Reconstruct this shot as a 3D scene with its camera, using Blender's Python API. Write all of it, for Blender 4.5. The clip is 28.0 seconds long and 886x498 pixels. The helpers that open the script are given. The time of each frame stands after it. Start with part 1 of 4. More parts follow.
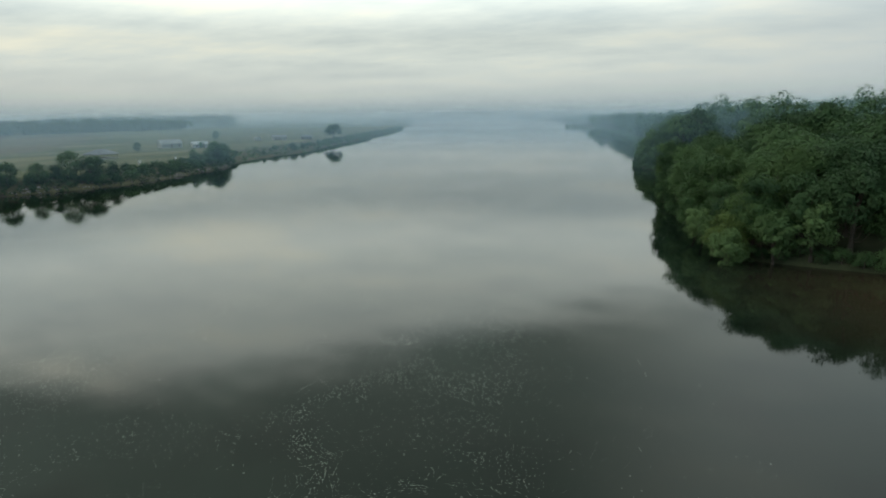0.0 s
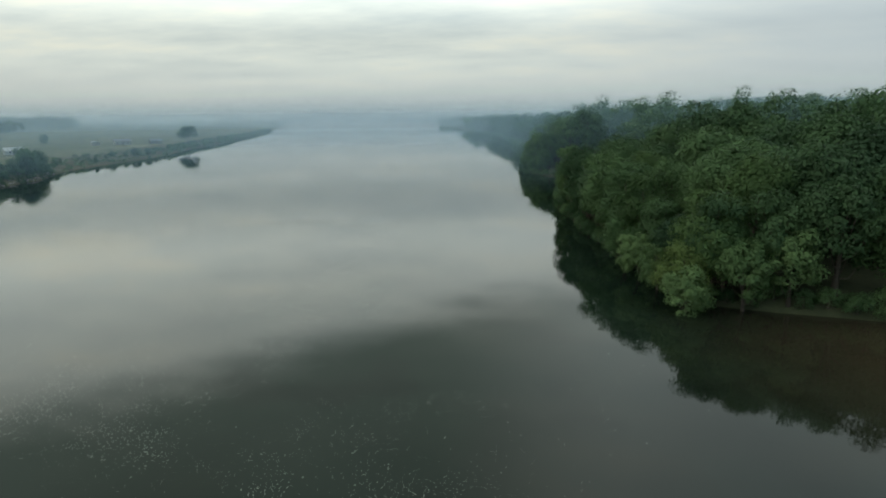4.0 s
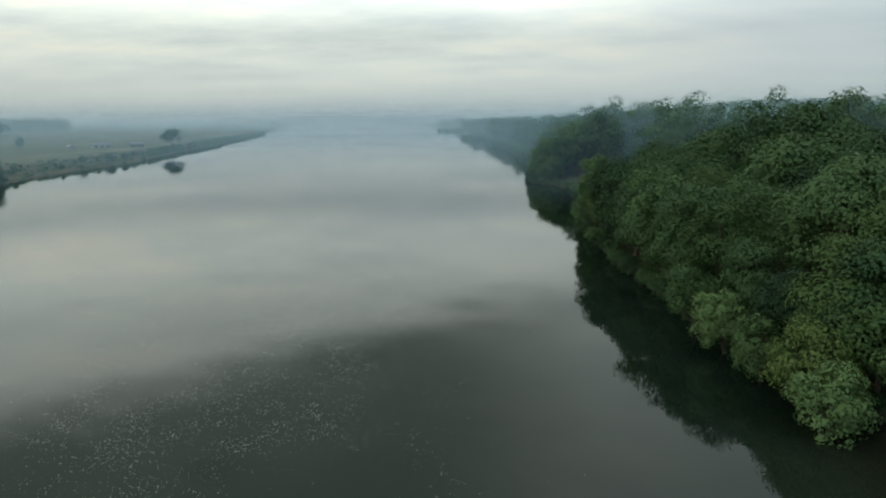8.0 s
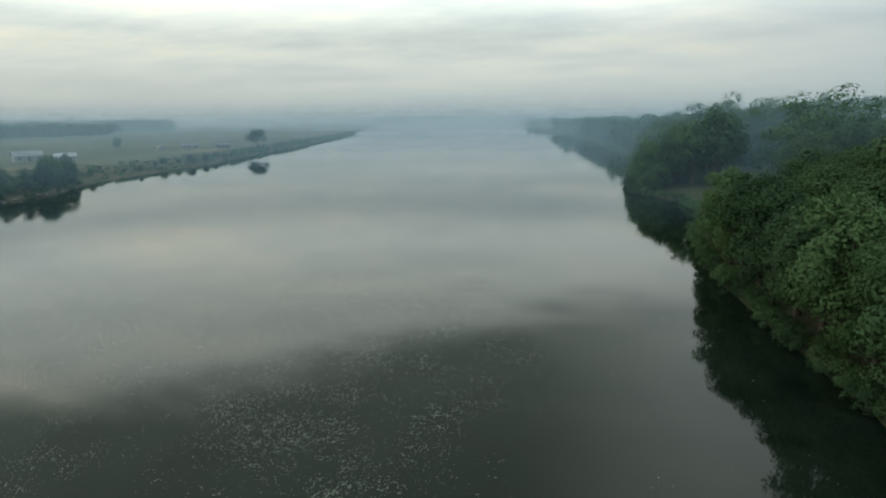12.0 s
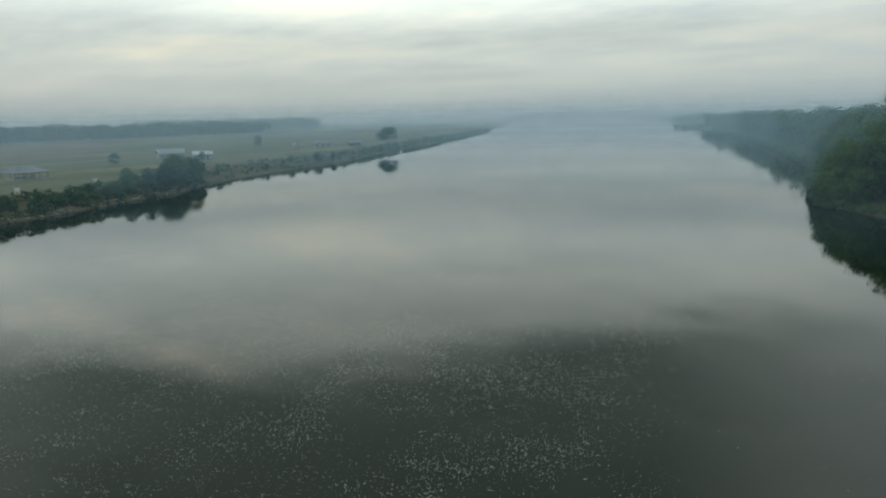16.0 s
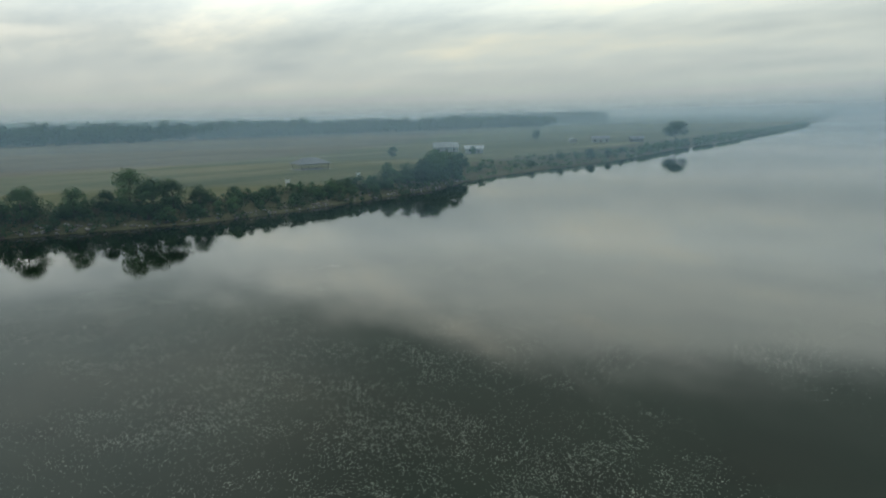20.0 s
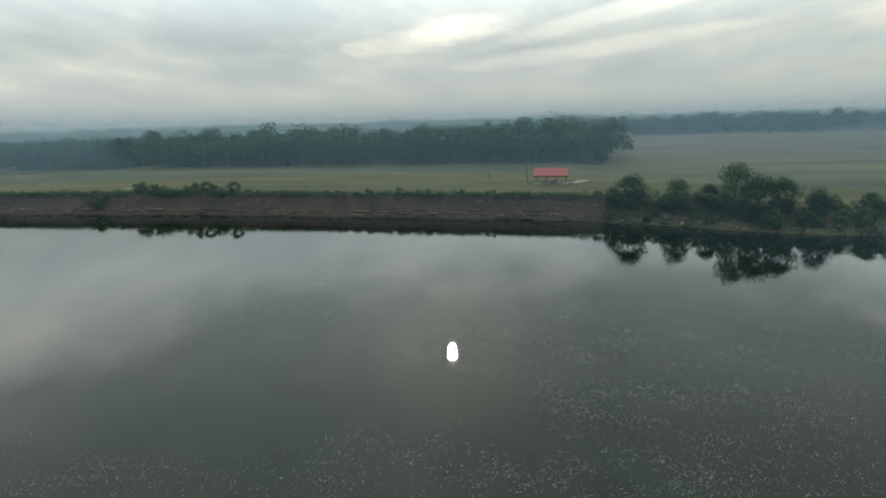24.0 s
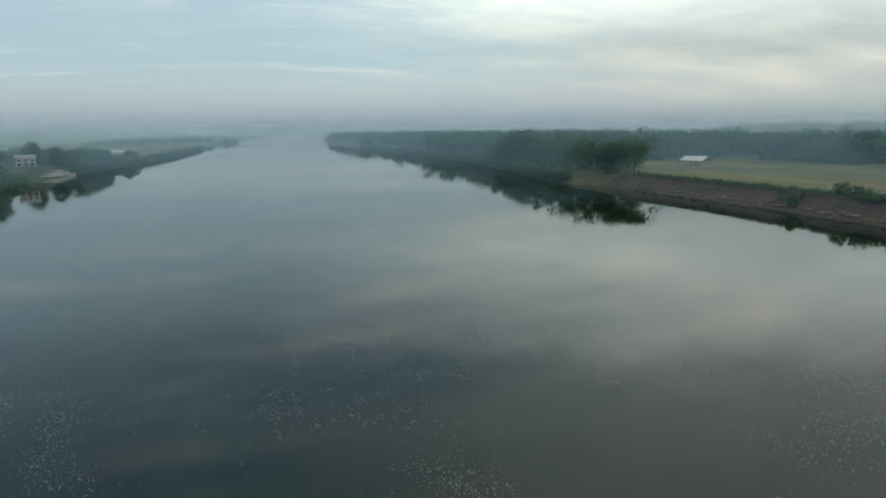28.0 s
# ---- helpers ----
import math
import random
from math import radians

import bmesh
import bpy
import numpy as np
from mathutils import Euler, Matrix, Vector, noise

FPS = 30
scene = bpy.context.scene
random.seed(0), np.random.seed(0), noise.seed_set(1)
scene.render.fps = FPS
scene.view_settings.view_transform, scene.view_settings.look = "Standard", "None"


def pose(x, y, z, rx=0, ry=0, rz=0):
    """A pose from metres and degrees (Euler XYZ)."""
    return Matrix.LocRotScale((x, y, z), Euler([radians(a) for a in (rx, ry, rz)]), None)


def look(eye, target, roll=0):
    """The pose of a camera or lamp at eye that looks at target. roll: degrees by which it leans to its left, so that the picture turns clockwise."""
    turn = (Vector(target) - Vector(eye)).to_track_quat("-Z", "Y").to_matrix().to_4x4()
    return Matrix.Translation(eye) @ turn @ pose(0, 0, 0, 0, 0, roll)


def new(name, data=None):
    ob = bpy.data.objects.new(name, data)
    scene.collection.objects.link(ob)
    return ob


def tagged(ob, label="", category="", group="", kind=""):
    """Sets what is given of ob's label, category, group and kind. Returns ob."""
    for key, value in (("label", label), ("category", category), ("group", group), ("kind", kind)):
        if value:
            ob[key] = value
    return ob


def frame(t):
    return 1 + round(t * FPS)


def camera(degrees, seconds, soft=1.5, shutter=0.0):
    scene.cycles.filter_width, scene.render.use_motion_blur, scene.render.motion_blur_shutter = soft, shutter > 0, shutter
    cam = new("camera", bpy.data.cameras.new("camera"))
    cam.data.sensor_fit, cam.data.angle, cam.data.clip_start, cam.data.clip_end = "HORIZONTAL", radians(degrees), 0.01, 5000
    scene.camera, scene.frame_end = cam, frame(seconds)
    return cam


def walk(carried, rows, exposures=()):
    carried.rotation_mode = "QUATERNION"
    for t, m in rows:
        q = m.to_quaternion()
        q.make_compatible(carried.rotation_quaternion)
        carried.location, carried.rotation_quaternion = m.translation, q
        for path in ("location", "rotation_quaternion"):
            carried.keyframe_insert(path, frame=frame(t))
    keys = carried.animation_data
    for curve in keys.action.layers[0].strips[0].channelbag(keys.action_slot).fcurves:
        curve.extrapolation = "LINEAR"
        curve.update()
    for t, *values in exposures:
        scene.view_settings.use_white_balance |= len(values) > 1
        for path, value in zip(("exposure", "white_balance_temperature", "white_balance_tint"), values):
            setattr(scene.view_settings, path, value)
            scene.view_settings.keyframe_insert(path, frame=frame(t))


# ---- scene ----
cam = camera(70.4, 28.0, soft=1.9)


def aim(x, y, z, yaw, pitch, roll):
    """A camera pose: place, heading from +y, tilt, lean."""
    return pose(x, y, z, 0, 0, yaw) @ pose(0, 0, 0, 90 + pitch) @ pose(0, 0, 0, 0, 0, roll)


PATH = [
    (0.0, 94.05, 283.15, 23.97, 11.01, -11.86, -0.64),
    (0.5, 93.49, 287.41, 23.95, 11.11, -11.84, -0.64),
    (1.0, 92.93, 291.67, 23.93, 11.22, -11.8, -0.65),
    (1.5, 92.39, 295.91, 23.9, 11.22, -11.79, -0.67),
    (2.0, 91.88, 300.14, 23.85, 11.3, -11.79, -0.68),
    (2.5, 91.42, 304.35, 23.8, 11.32, -11.8, -0.69),
    (3.0, 91.02, 308.53, 23.75, 11.26, -11.8, -0.68),
    (3.1, 90.96, 309.35, 23.74, 8.76, -11.81, -0.67),
    (3.2, 90.89, 310.18, 23.73, 4.36, -11.81, -0.65),
    (3.3, 90.83, 311.01, 23.72, 0.56, -11.82, -0.64),
    (3.4, 90.77, 311.84, 23.72, -0.19, -11.83, -0.63),
    (3.5, 90.71, 312.67, 23.71, -0.24, -11.84, -0.62),
    (5.5, 90.38, 328.66, 23.7, -0.22, -11.76, -0.56),
    (6.0, 90.44, 332.25, 23.74, -0.22, -11.74, -0.55),
    (6.5, 90.5, 335.81, 23.79, -0.25, -11.7, -0.53),
    (7.0, 90.55, 339.33, 23.84, -0.3, -11.66, -0.52),
    (7.5, 90.62, 342.83, 23.9, -0.35, -11.65, -0.5),
    (8.0, 90.72, 346.3, 23.97, -0.43, -11.62, -0.5),
    (8.5, 90.88, 349.76, 24.04, -0.45, -11.6, -0.49),
    (9.0, 91.06, 353.26, 24.11, -0.52, -11.58, -0.5),
    (9.5, 91.29, 356.75, 24.17, -0.58, -11.56, -0.52),
    (10.0, 91.53, 360.26, 24.24, -0.64, -11.54, -0.53),
    (10.5, 91.77, 363.77, 24.29, -0.5, -11.53, -0.52),
    (11.0, 92.0, 367.26, 24.31, 1.87, -11.52, -0.54),
    (11.5, 92.19, 370.7, 24.29, 5.82, -11.55, -0.6),
    (12.0, 92.37, 374.09, 24.25, 7.64, -11.58, -0.68),
    (12.5, 92.51, 377.46, 24.22, 9.27, -11.6, -0.76),
    (14.5, 91.47, 391.09, 24.08, 15.11, -11.65, -1.02),
    (15.0, 90.87, 394.66, 24.07, 16.32, -11.65, -1.06),
    (15.5, 90.23, 398.25, 24.07, 17.95, -11.67, -1.09),
    (16.0, 89.52, 401.86, 24.06, 19.97, -11.68, -1.11),
    (16.5, 88.77, 405.5, 24.07, 21.88, -11.7, -1.14),
    (17.0, 87.95, 409.16, 24.07, 24.63, -11.71, -1.16),
    (17.5, 87.07, 412.82, 24.09, 27.6, -11.71, -1.18),
    (18.0, 86.11, 416.48, 24.1, 30.8, -11.72, -1.19),
    (18.5, 85.07, 420.1, 24.12, 33.99, -11.73, -1.2),
    (19.0, 83.94, 423.65, 24.15, 37.24, -11.76, -1.21),
    (19.5, 82.74, 427.12, 24.18, 40.69, -11.77, -1.23),
    (20.0, 81.46, 430.48, 24.21, 45.53, -11.75, -1.24),
    (20.5, 80.13, 433.71, 24.23, 50.92, -11.76, -1.26),
    (22.5, 72.89, 443.63, 24.21, 76.34, -11.67, -1.42),
    (23.0, 70.28, 445.17, 24.12, 84.18, -11.62, -1.44),
    (23.5, 67.6, 446.55, 24.02, 92.36, -11.52, -1.49),
    (24.0, 64.87, 447.74, 23.92, 101.37, -11.37, -1.53),
    (24.5, 62.1, 448.75, 23.83, 110.38, -11.21, -1.5),
    (25.0, 59.25, 449.51, 23.76, 120.07, -11.08, -1.41),
    (25.5, 56.37, 450.03, 23.72, 127.1, -11.02, -1.32),
    (26.0, 53.53, 450.41, 23.69, 134.49, -10.96, -1.24),
    (26.5, 50.7, 450.66, 23.68, 141.62, -10.92, -1.11),
    (27.0, 47.88, 450.79, 23.67, 148.58, -10.9, -0.98),
    (27.5, 45.07, 450.85, 23.66, 156.38, -10.88, -0.85),
    (28.0, 42.25, 450.87, 23.64, 164.11, -10.82, -0.73),
]
walk(cam, [(t, aim(*row)) for t, *row in PATH], [(0.0, 0.03, 6630, 7), (3.0, 0.04, 6630, 7), (6.0, 0.10, 6630, 7), (10.0, 0.09, 6630, 7), (14.0, 0.0, 6630, 7), (18.0, -0.06, 6630, 7), (20.0, -0.06, 6630, 7), (23.0, 0.0, 6630, 7), (28.0, 0.0, 6630, 7)])

# ---- light: thin overcast at dawn, the sun low in the west-southwest of the plan ----
SUN_AZ, SUN_EL = 100.7, 20.8
to_sun = Vector((-math.sin(radians(SUN_AZ)) * math.cos(radians(SUN_EL)), math.cos(radians(SUN_AZ)) * math.cos(radians(SUN_EL)), math.sin(radians(SUN_EL))))
sun = new("sun", bpy.data.lights.new("sun", "SUN"))
sun.data.energy, sun.data.angle, sun.data.color = 0.45, radians(0.55), (1.0, 0.93, 0.82)
sun.matrix_world = look((0, 0, 60), Vector((0, 0, 60)) - to_sun)


class Nodes:
    """Small helper to write node trees shortly."""

    def __init__(self, tree):
        self.tree = tree
        tree.nodes.clear()

    def add(self, kind, inputs=(), op="", data="", curve="", clamp=False):
        n = self.tree.nodes.new(kind)
        if op:
            n.operation = op
        if data:
            n.data_type = data
        if curve:
            n.interpolation_type = curve
        if clamp:
            n.use_clamp = True
        for key, v in dict(inputs).items():
            if isinstance(v, bpy.types.NodeSocket):
                self.tree.links.new(v, n.inputs[key])
            else:
                n.inputs[key].default_value = v
        return n

    def math(self, op, a, b=0.0, clamp=False):
        return self.add("ShaderNodeMath", {0: a, 1: b}, op=op, clamp=clamp).outputs[0]

    def mix(self, f, a, b):
        n = self.add("ShaderNodeMix", {0: f, 6: a, 7: b}, data="RGBA")
        return n.outputs[2]

    def ramp(self, f, stops):
        n = self.add("ShaderNodeValToRGB", {0: f})
        e = n.color_ramp.elements
        while len(e) < len(stops):
            e.new(0.5)
        for el, (p, c) in zip(e, stops):
            el.position, el.color = p, c if len(c) == 4 else (*c, 1)
        return n.outputs[0]

    def smooth(self, v, a, b):
        return self.add("ShaderNodeMapRange", {0: v, 1: a, 2: b, 3: 0.0, 4: 1.0}, curve="SMOOTHSTEP").outputs[0]

    def noise(self, vec, scale, detail=3.0, rough=0.5, out=0):
        return self.add("ShaderNodeTexNoise", {"Vector": vec, "Scale": scale, "Detail": detail, "Roughness": rough}).outputs[out]


world = bpy.data.worlds.new("sky")
scene.world = world
world.use_nodes = True
w = Nodes(world.node_tree)
sky = w.add("ShaderNodeTexSky")
sky.sky_type, sky.sun_disc, sky.sun_elevation, sky.sun_rotation = "NISHITA", False, radians(SUN_EL), radians(-SUN_AZ)
way = w.add("ShaderNodeTexCoord").outputs["Generated"]
xyz = w.add("ShaderNodeSeparateXYZ", {0: way})
up = w.math("MAXIMUM", xyz.outputs[2], 0.0)
# cloud sheet: the direction laid on a flat layer, so that streaks run together towards the horizon
lift = w.math("ADD", up, 0.16)
sheet = w.add("ShaderNodeCombineXYZ", {0: w.math("DIVIDE", xyz.outputs[0], lift), 1: w.math("DIVIDE", xyz.outputs[1], lift), 2: 0.0}).outputs[0]
turned = w.add("ShaderNodeMapping", {0: sheet, "Rotation": (0, 0, radians(35)), "Scale": (0.55, 0.95, 1)}).outputs[0]
streaks = w.noise(turned, 1.1, 6.0, 0.55)
fine = w.noise(turned, 3.2, 6.0, 0.6)
wisps = w.noise(w.add("ShaderNodeMapping", {0: way, "Scale": (1.0, 1.0, 12.0)}).outputs[0], 2.2, 4.0, 0.5)
even = w.smooth(up, 0.10, 0.20)
wisps = w.math("ADD", w.math("MULTIPLY", wisps, w.math("SUBTRACT", 1.0, w.math("MULTIPLY", even, 0.8))), w.math("MULTIPLY", even, 0.4))
veil = w.math("ADD", w.math("MULTIPLY", streaks, 0.42), w.math("ADD", w.math("MULTIPLY", fine, 0.26), w.math("MULTIPLY", wisps, 0.32)))
# brighter towards the sun
near_sun = w.add("ShaderNodeVectorMath", {0: way, 1: to_sun}, op="DOT_PRODUCT").outputs["Value"]
glow = w.smooth(near_sun, 0.5, 0.95)
cloud = w.ramp(veil, [(0.38, (0.44, 0.505, 0.515)), (0.52, (0.62, 0.67, 0.635)), (0.64, (0.80, 0.79, 0.665))])
breaks = w.ramp(w.math("ADD", w.math("MULTIPLY", streaks, 0.8), w.math("MULTIPLY", fine, 0.2)), [(0.42, (0.44, 0.50, 0.52)), (0.56, (0.60, 0.64, 0.62)), (0.70, (0.95, 0.92, 0.80))])
cloud = w.mix(w.math("MULTIPLY", glow, 0.85), cloud, breaks)
# greyer and bluer over the eastern woods
cloud = w.mix(w.math("MULTIPLY", w.smooth(xyz.outputs[0], -0.1, 0.7), 0.85), cloud, (0.42, 0.49, 0.54, 1))
halo = w.smooth(near_sun, 0.988, 1.0)
cloud = w.mix(w.math("MULTIPLY", halo, 0.3), cloud, (1.0, 0.97, 0.86, 1))
# long bright rifts in the sheet under the sun
for az, el, wide, tall, slope, clear in ((102.5, 7.2, 0.125, 0.021, 0.16, 0.85), (90, 5.6, 0.22, 0.013, 0.10, 0.35), (86, 8.6, 0.18, 0.014, 0.2, 0.3)):
    side = (math.cos(radians(az)), math.sin(radians(az)), 0.0)
    u = w.add("ShaderNodeVectorMath", {0: way, 1: side}, op="DOT_PRODUCT").outputs["Value"]
    v = w.math("SUBTRACT", w.math("SUBTRACT", xyz.outputs[2], math.sin(radians(el))), w.math("MULTIPLY", u, slope))
    r2 = w.math("ADD", w.math("POWER", w.math("DIVIDE", u, wide), 2.0), w.math("POWER", w.math("DIVIDE", v, tall), 2.0))
    r2 = w.math("ADD", r2, w.math("MULTIPLY", w.math("SUBTRACT", w.math("ADD", w.math("MULTIPLY", wisps, 0.5), w.math("MULTIPLY", fine, 0.5)), 0.5), 7.0))
    rift = w.math("MULTIPLY", w.smooth(r2, 1.6, -0.2), w.smooth(near_sun, 0.3, 0.6))
    cloud = w.mix(w.math("MULTIPLY", rift, clear), cloud, (1.1, 1.06, 0.92, 1))
# a thinner, brighter belt, and over it the thick grey sheet, whose lower edge sinks towards the northeast and the west
flat = w.math("SQRT", w.math("ADD", w.math("MULTIPLY", xyz.outputs[0], xyz.outputs[0]), w.math("MULTIPLY", xyz.outputs[1], xyz.outputs[1])))
hx = w.math("DIVIDE", xyz.outputs[0], w.math("MAXIMUM", flat, 0.01))
hy = w.math("DIVIDE", xyz.outputs[1], w.math("MAXIMUM", flat, 0.01))
belt = w.math("MULTIPLY", w.smooth(up, 0.105, 0.2), w.math("SUBTRACT", 1.0, w.math("MULTIPLY", w.smooth(hx, 0.1, 0.6), 0.6)))
cloud = w.add("ShaderNodeVectorMath", {0: cloud, "Scale": w.math("ADD", 1.0, w.math("MULTIPLY", belt, 0.72))}, op="SCALE").outputs[0]
edge = w.math("SUBTRACT", 0.345, w.math("ADD", w.math("MULTIPLY", w.smooth(hx, -0.25, 0.35), 0.13), w.math("MULTIPLY", w.smooth(hx, -0.5, -1.0), 0.13)))
above = w.math("ADD", w.math("SUBTRACT", up, edge), w.math("MULTIPLY", w.math("SUBTRACT", 0.5, veil), 0.45))
thick = w.math("MULTIPLY", w.smooth(above, -0.03, 0.075), w.math("MULTIPLY", w.math("ADD", 0.5, w.math("MULTIPLY", w.smooth(hy, -0.45, 0.1), 0.5)), w.math("SUBTRACT", 1.0, w.math("ADD", w.math("MULTIPLY", w.smooth(hx, -0.05, 0.35), 0.7), w.math("MULTIPLY", w.smooth(hx, -0.75, -1.0), 0.4)))))
cloud = w.mix(w.math("MULTIPLY", thick, 0.9), cloud, w.ramp(fine, [(0.3, (0.20, 0.255, 0.23)), (0.7, (0.28, 0.335, 0.305))]))
# the overcast is brightest overhead
cloud = w.mix(w.smooth(up, 0.58, 0.8), cloud, (0.80, 0.86, 0.83, 1))
# open blue in the south
open_sky = w.math("ADD", w.math("MULTIPLY", xyz.outputs[0], 0.45), w.math("MULTIPLY", xyz.outputs[1], -0.9))
gap = w.smooth(w.math("ADD", open_sky, w.math("MULTIPLY", veil, -0.8)), 0.04, 0.5)
blue = w.add("ShaderNodeVectorMath", {0: sky.outputs[0], "Scale": 0.16}, op="SCALE").outputs[0]
blue = w.mix(0.75, blue, w.mix(w.smooth(up, 0.15, 0.4), (0.42, 0.60, 0.71, 1), (0.20, 0.37, 0.53, 1)))
cirrus = w.noise(w.add("ShaderNodeMapping", {0: sheet, "Rotation": (0, 0, radians(-28)), "Scale": (0.5, 2.2, 1)}).outputs[0], 1.5, 7.0, 0.65)
blue = w.add("ShaderNodeVectorMath", {0: blue, "Scale": 0.92}, op="SCALE").outputs[0]
blue = w.mix(w.math("MULTIPLY", w.smooth(cirrus, 0.50, 0.74), 0.55), blue, (0.84, 0.84, 0.80, 1))
colour = w.mix(w.math("MULTIPLY", gap, 0.9), cloud, blue)
# mist along the horizon
low = w.smooth(xyz.outputs[2], 0.11, -0.01)
warm = w.mix(w.smooth(near_sun, -0.1, 0.7), (0.52, 0.56, 0.545, 1), (0.585, 0.59, 0.54, 1))
colour = w.mix(low, colour, w.mix(w.smooth(open_sky, 0.0, 0.7), warm, (0.45, 0.50, 0.56, 1)))
colour = w.mix(w.math("MULTIPLY", w.smooth(xyz.outputs[2], 0.05, -0.005), 0.75), colour, w.mix(w.smooth(open_sky, 0.0, 0.7), (0.425, 0.475, 0.475, 1), (0.38, 0.44, 0.50, 1)))
back = w.add("ShaderNodeBackground", {0: colour, 1: 1.04})
w.tree.links.new(back.outputs[0], w.add("ShaderNodeOutputWorld").inputs[0])


# ---- materials ----
def material(name, build):
    m = bpy.data.materials.new(name)
    m.use_nodes = True
    n = Nodes(m.node_tree)
    out = n.add("ShaderNodeOutputMaterial")
    n.tree.links.new(build(n), out.inputs[0])
    return m


def surface(name, dark, light, scale=1.0, rough=0.85, bump=0.3, metal=0.0, spec=0.3, per_object=0.0, big=0.06):
    """A plain weathered surface: two colours mixed by a fine and a broad noise, with fine relief."""

    def build(n):
        p = n.add("ShaderNodeNewGeometry").outputs["Position"]
        f = n.math("ADD", n.math("MULTIPLY", n.noise(p, scale, 5.0, 0.6), 0.6), n.math("MULTIPLY", n.noise(p, scale * big, 3.0), 0.6))
        f = n.math("SUBTRACT", f, 0.1)
        if per_object:
            r = n.add("ShaderNodeObjectInfo").outputs["Random"]
            f = n.math("ADD", f, n.math("MULTIPLY", n.math("SUBTRACT", r, 0.5), per_object))
        c = n.ramp(f, [(0.3, dark), (0.7, light)])
        b = n.add("ShaderNodeBump", {"Strength": bump, "Distance": 0.05, "Height": n.noise(p, scale * 4, 4.0)})
        return n.add("ShaderNodeBsdfPrincipled", {"Base Color": c, "Roughness": rough, "Metallic": metal, "Specular IOR Level": spec, "Normal": b.outputs[0]}).outputs[0]

    return material(name, build)


def foliage(name, dark, light, gloss=0.12):
    """Leaves: the colour varies from tree to tree and from leaf to leaf; some light comes through."""

    def build(n):
        g = n.add("ShaderNodeNewGeometry")
        tree = n.add("ShaderNodeObjectInfo").outputs["Random"]
        f = n.math("ADD", n.math("MULTIPLY", g.outputs["Random Per Island"], 0.16), n.math("MULTIPLY", tree, 0.68))
        f = n.math("ADD", f, n.math("MULTIPLY", n.noise(g.outputs["Position"], 0.2, 2.0), 0.35))
        c = n.ramp(f, [(0.15, dark), (0.95, light)])
        a = n.add("ShaderNodeBsdfPrincipled", {"Base Color": c, "Roughness": 0.55, "Specular IOR Level": gloss}).outputs[0]
        t = n.add("ShaderNodeBsdfTranslucent", {"Color": c}).outputs[0]
        return n.add("ShaderNodeMixShader", {0: 0.32, 1: a, 2: t}).outputs[0]

    return material(name, build)


def water_build(n):
    p = n.add("ShaderNodeNewGeometry").outputs["Position"]
    long = n.add("ShaderNodeMapping", {0: p, "Scale": (1.0, 0.45, 1.0)}).outputs[0]
    h = n.math("ADD", n.math("MULTIPLY", n.noise(long, 0.9, 3.0), 1.0), n.math("ADD", n.math("MULTIPLY", n.noise(p, 0.12, 2.0), 2.0), n.math("MULTIPLY", n.noise(p, 3.5, 2.0), 0.55)))
    b = n.add("ShaderNodeBump", {"Strength": 0.05, "Distance": 0.05, "Height": h})
    c = n.mix(n.smooth(n.noise(long, 0.045, 4.0, 0.55), 0.42, 0.6), (0.0055, 0.012, 0.008, 1), (0.010, 0.019, 0.0135, 1))
    pool = n.smooth(n.noise(p, 0.085, 2.0, 0.5), 0.56, 0.66)
    c = n.mix(n.math("MULTIPLY", pool, 0.8), c, (0.004, 0.009, 0.006, 1))
    shallow = n.add("ShaderNodeVectorMath", {0: p, 1: (149.0, 371.0, 0.0)}, op="DISTANCE").outputs["Value"]
    shallow = n.math("ADD", shallow, n.math("MULTIPLY", n.noise(p, 0.12, 3.0), 10.0))
    c = n.mix(n.smooth(shallow, 48.0, 8.0), c, (0.044, 0.035, 0.021, 1))
    return n.add("ShaderNodeBsdfPrincipled", {"Base Color": c, "Roughness": 0.012, "IOR": 1.42, "Normal": b.outputs[0]}).outputs[0]


M_WATER = material("river_water", water_build)


def field(name, low, mid, high, fine):
    """Open field: broad mown or ploughed strips along the river over a fine grain."""

    def build(n):
        p = n.add("ShaderNodeNewGeometry").outputs["Position"]
        long = n.add("ShaderNodeMapping", {0: p, "Rotation": (0, 0, radians(4)), "Scale": (1.0, 0.14, 1.0)}).outputs[0]
        f = n.math("ADD", n.math("MULTIPLY", n.noise(long, 0.055, 4.0, 0.6), 0.75), n.math("MULTIPLY", n.noise(p, fine, 5.0, 0.65), 0.3))
        f = n.math("ADD", f, n.math("MULTIPLY", n.noise(p, 0.012, 2.0), 0.25))
        c = n.ramp(f, [(0.45, low), (0.62, mid), (0.82, high)])
        b = n.add("ShaderNodeBump", {"Strength": 0.6, "Distance": 0.08, "Height": n.noise(p, 2.5, 4.0)})
        return n.add("ShaderNodeBsdfPrincipled", {"Base Color": c, "Roughness": 0.95, "Specular IOR Level": 0.2, "Normal": b.outputs[0]}).outputs[0]

    return material(name, build)


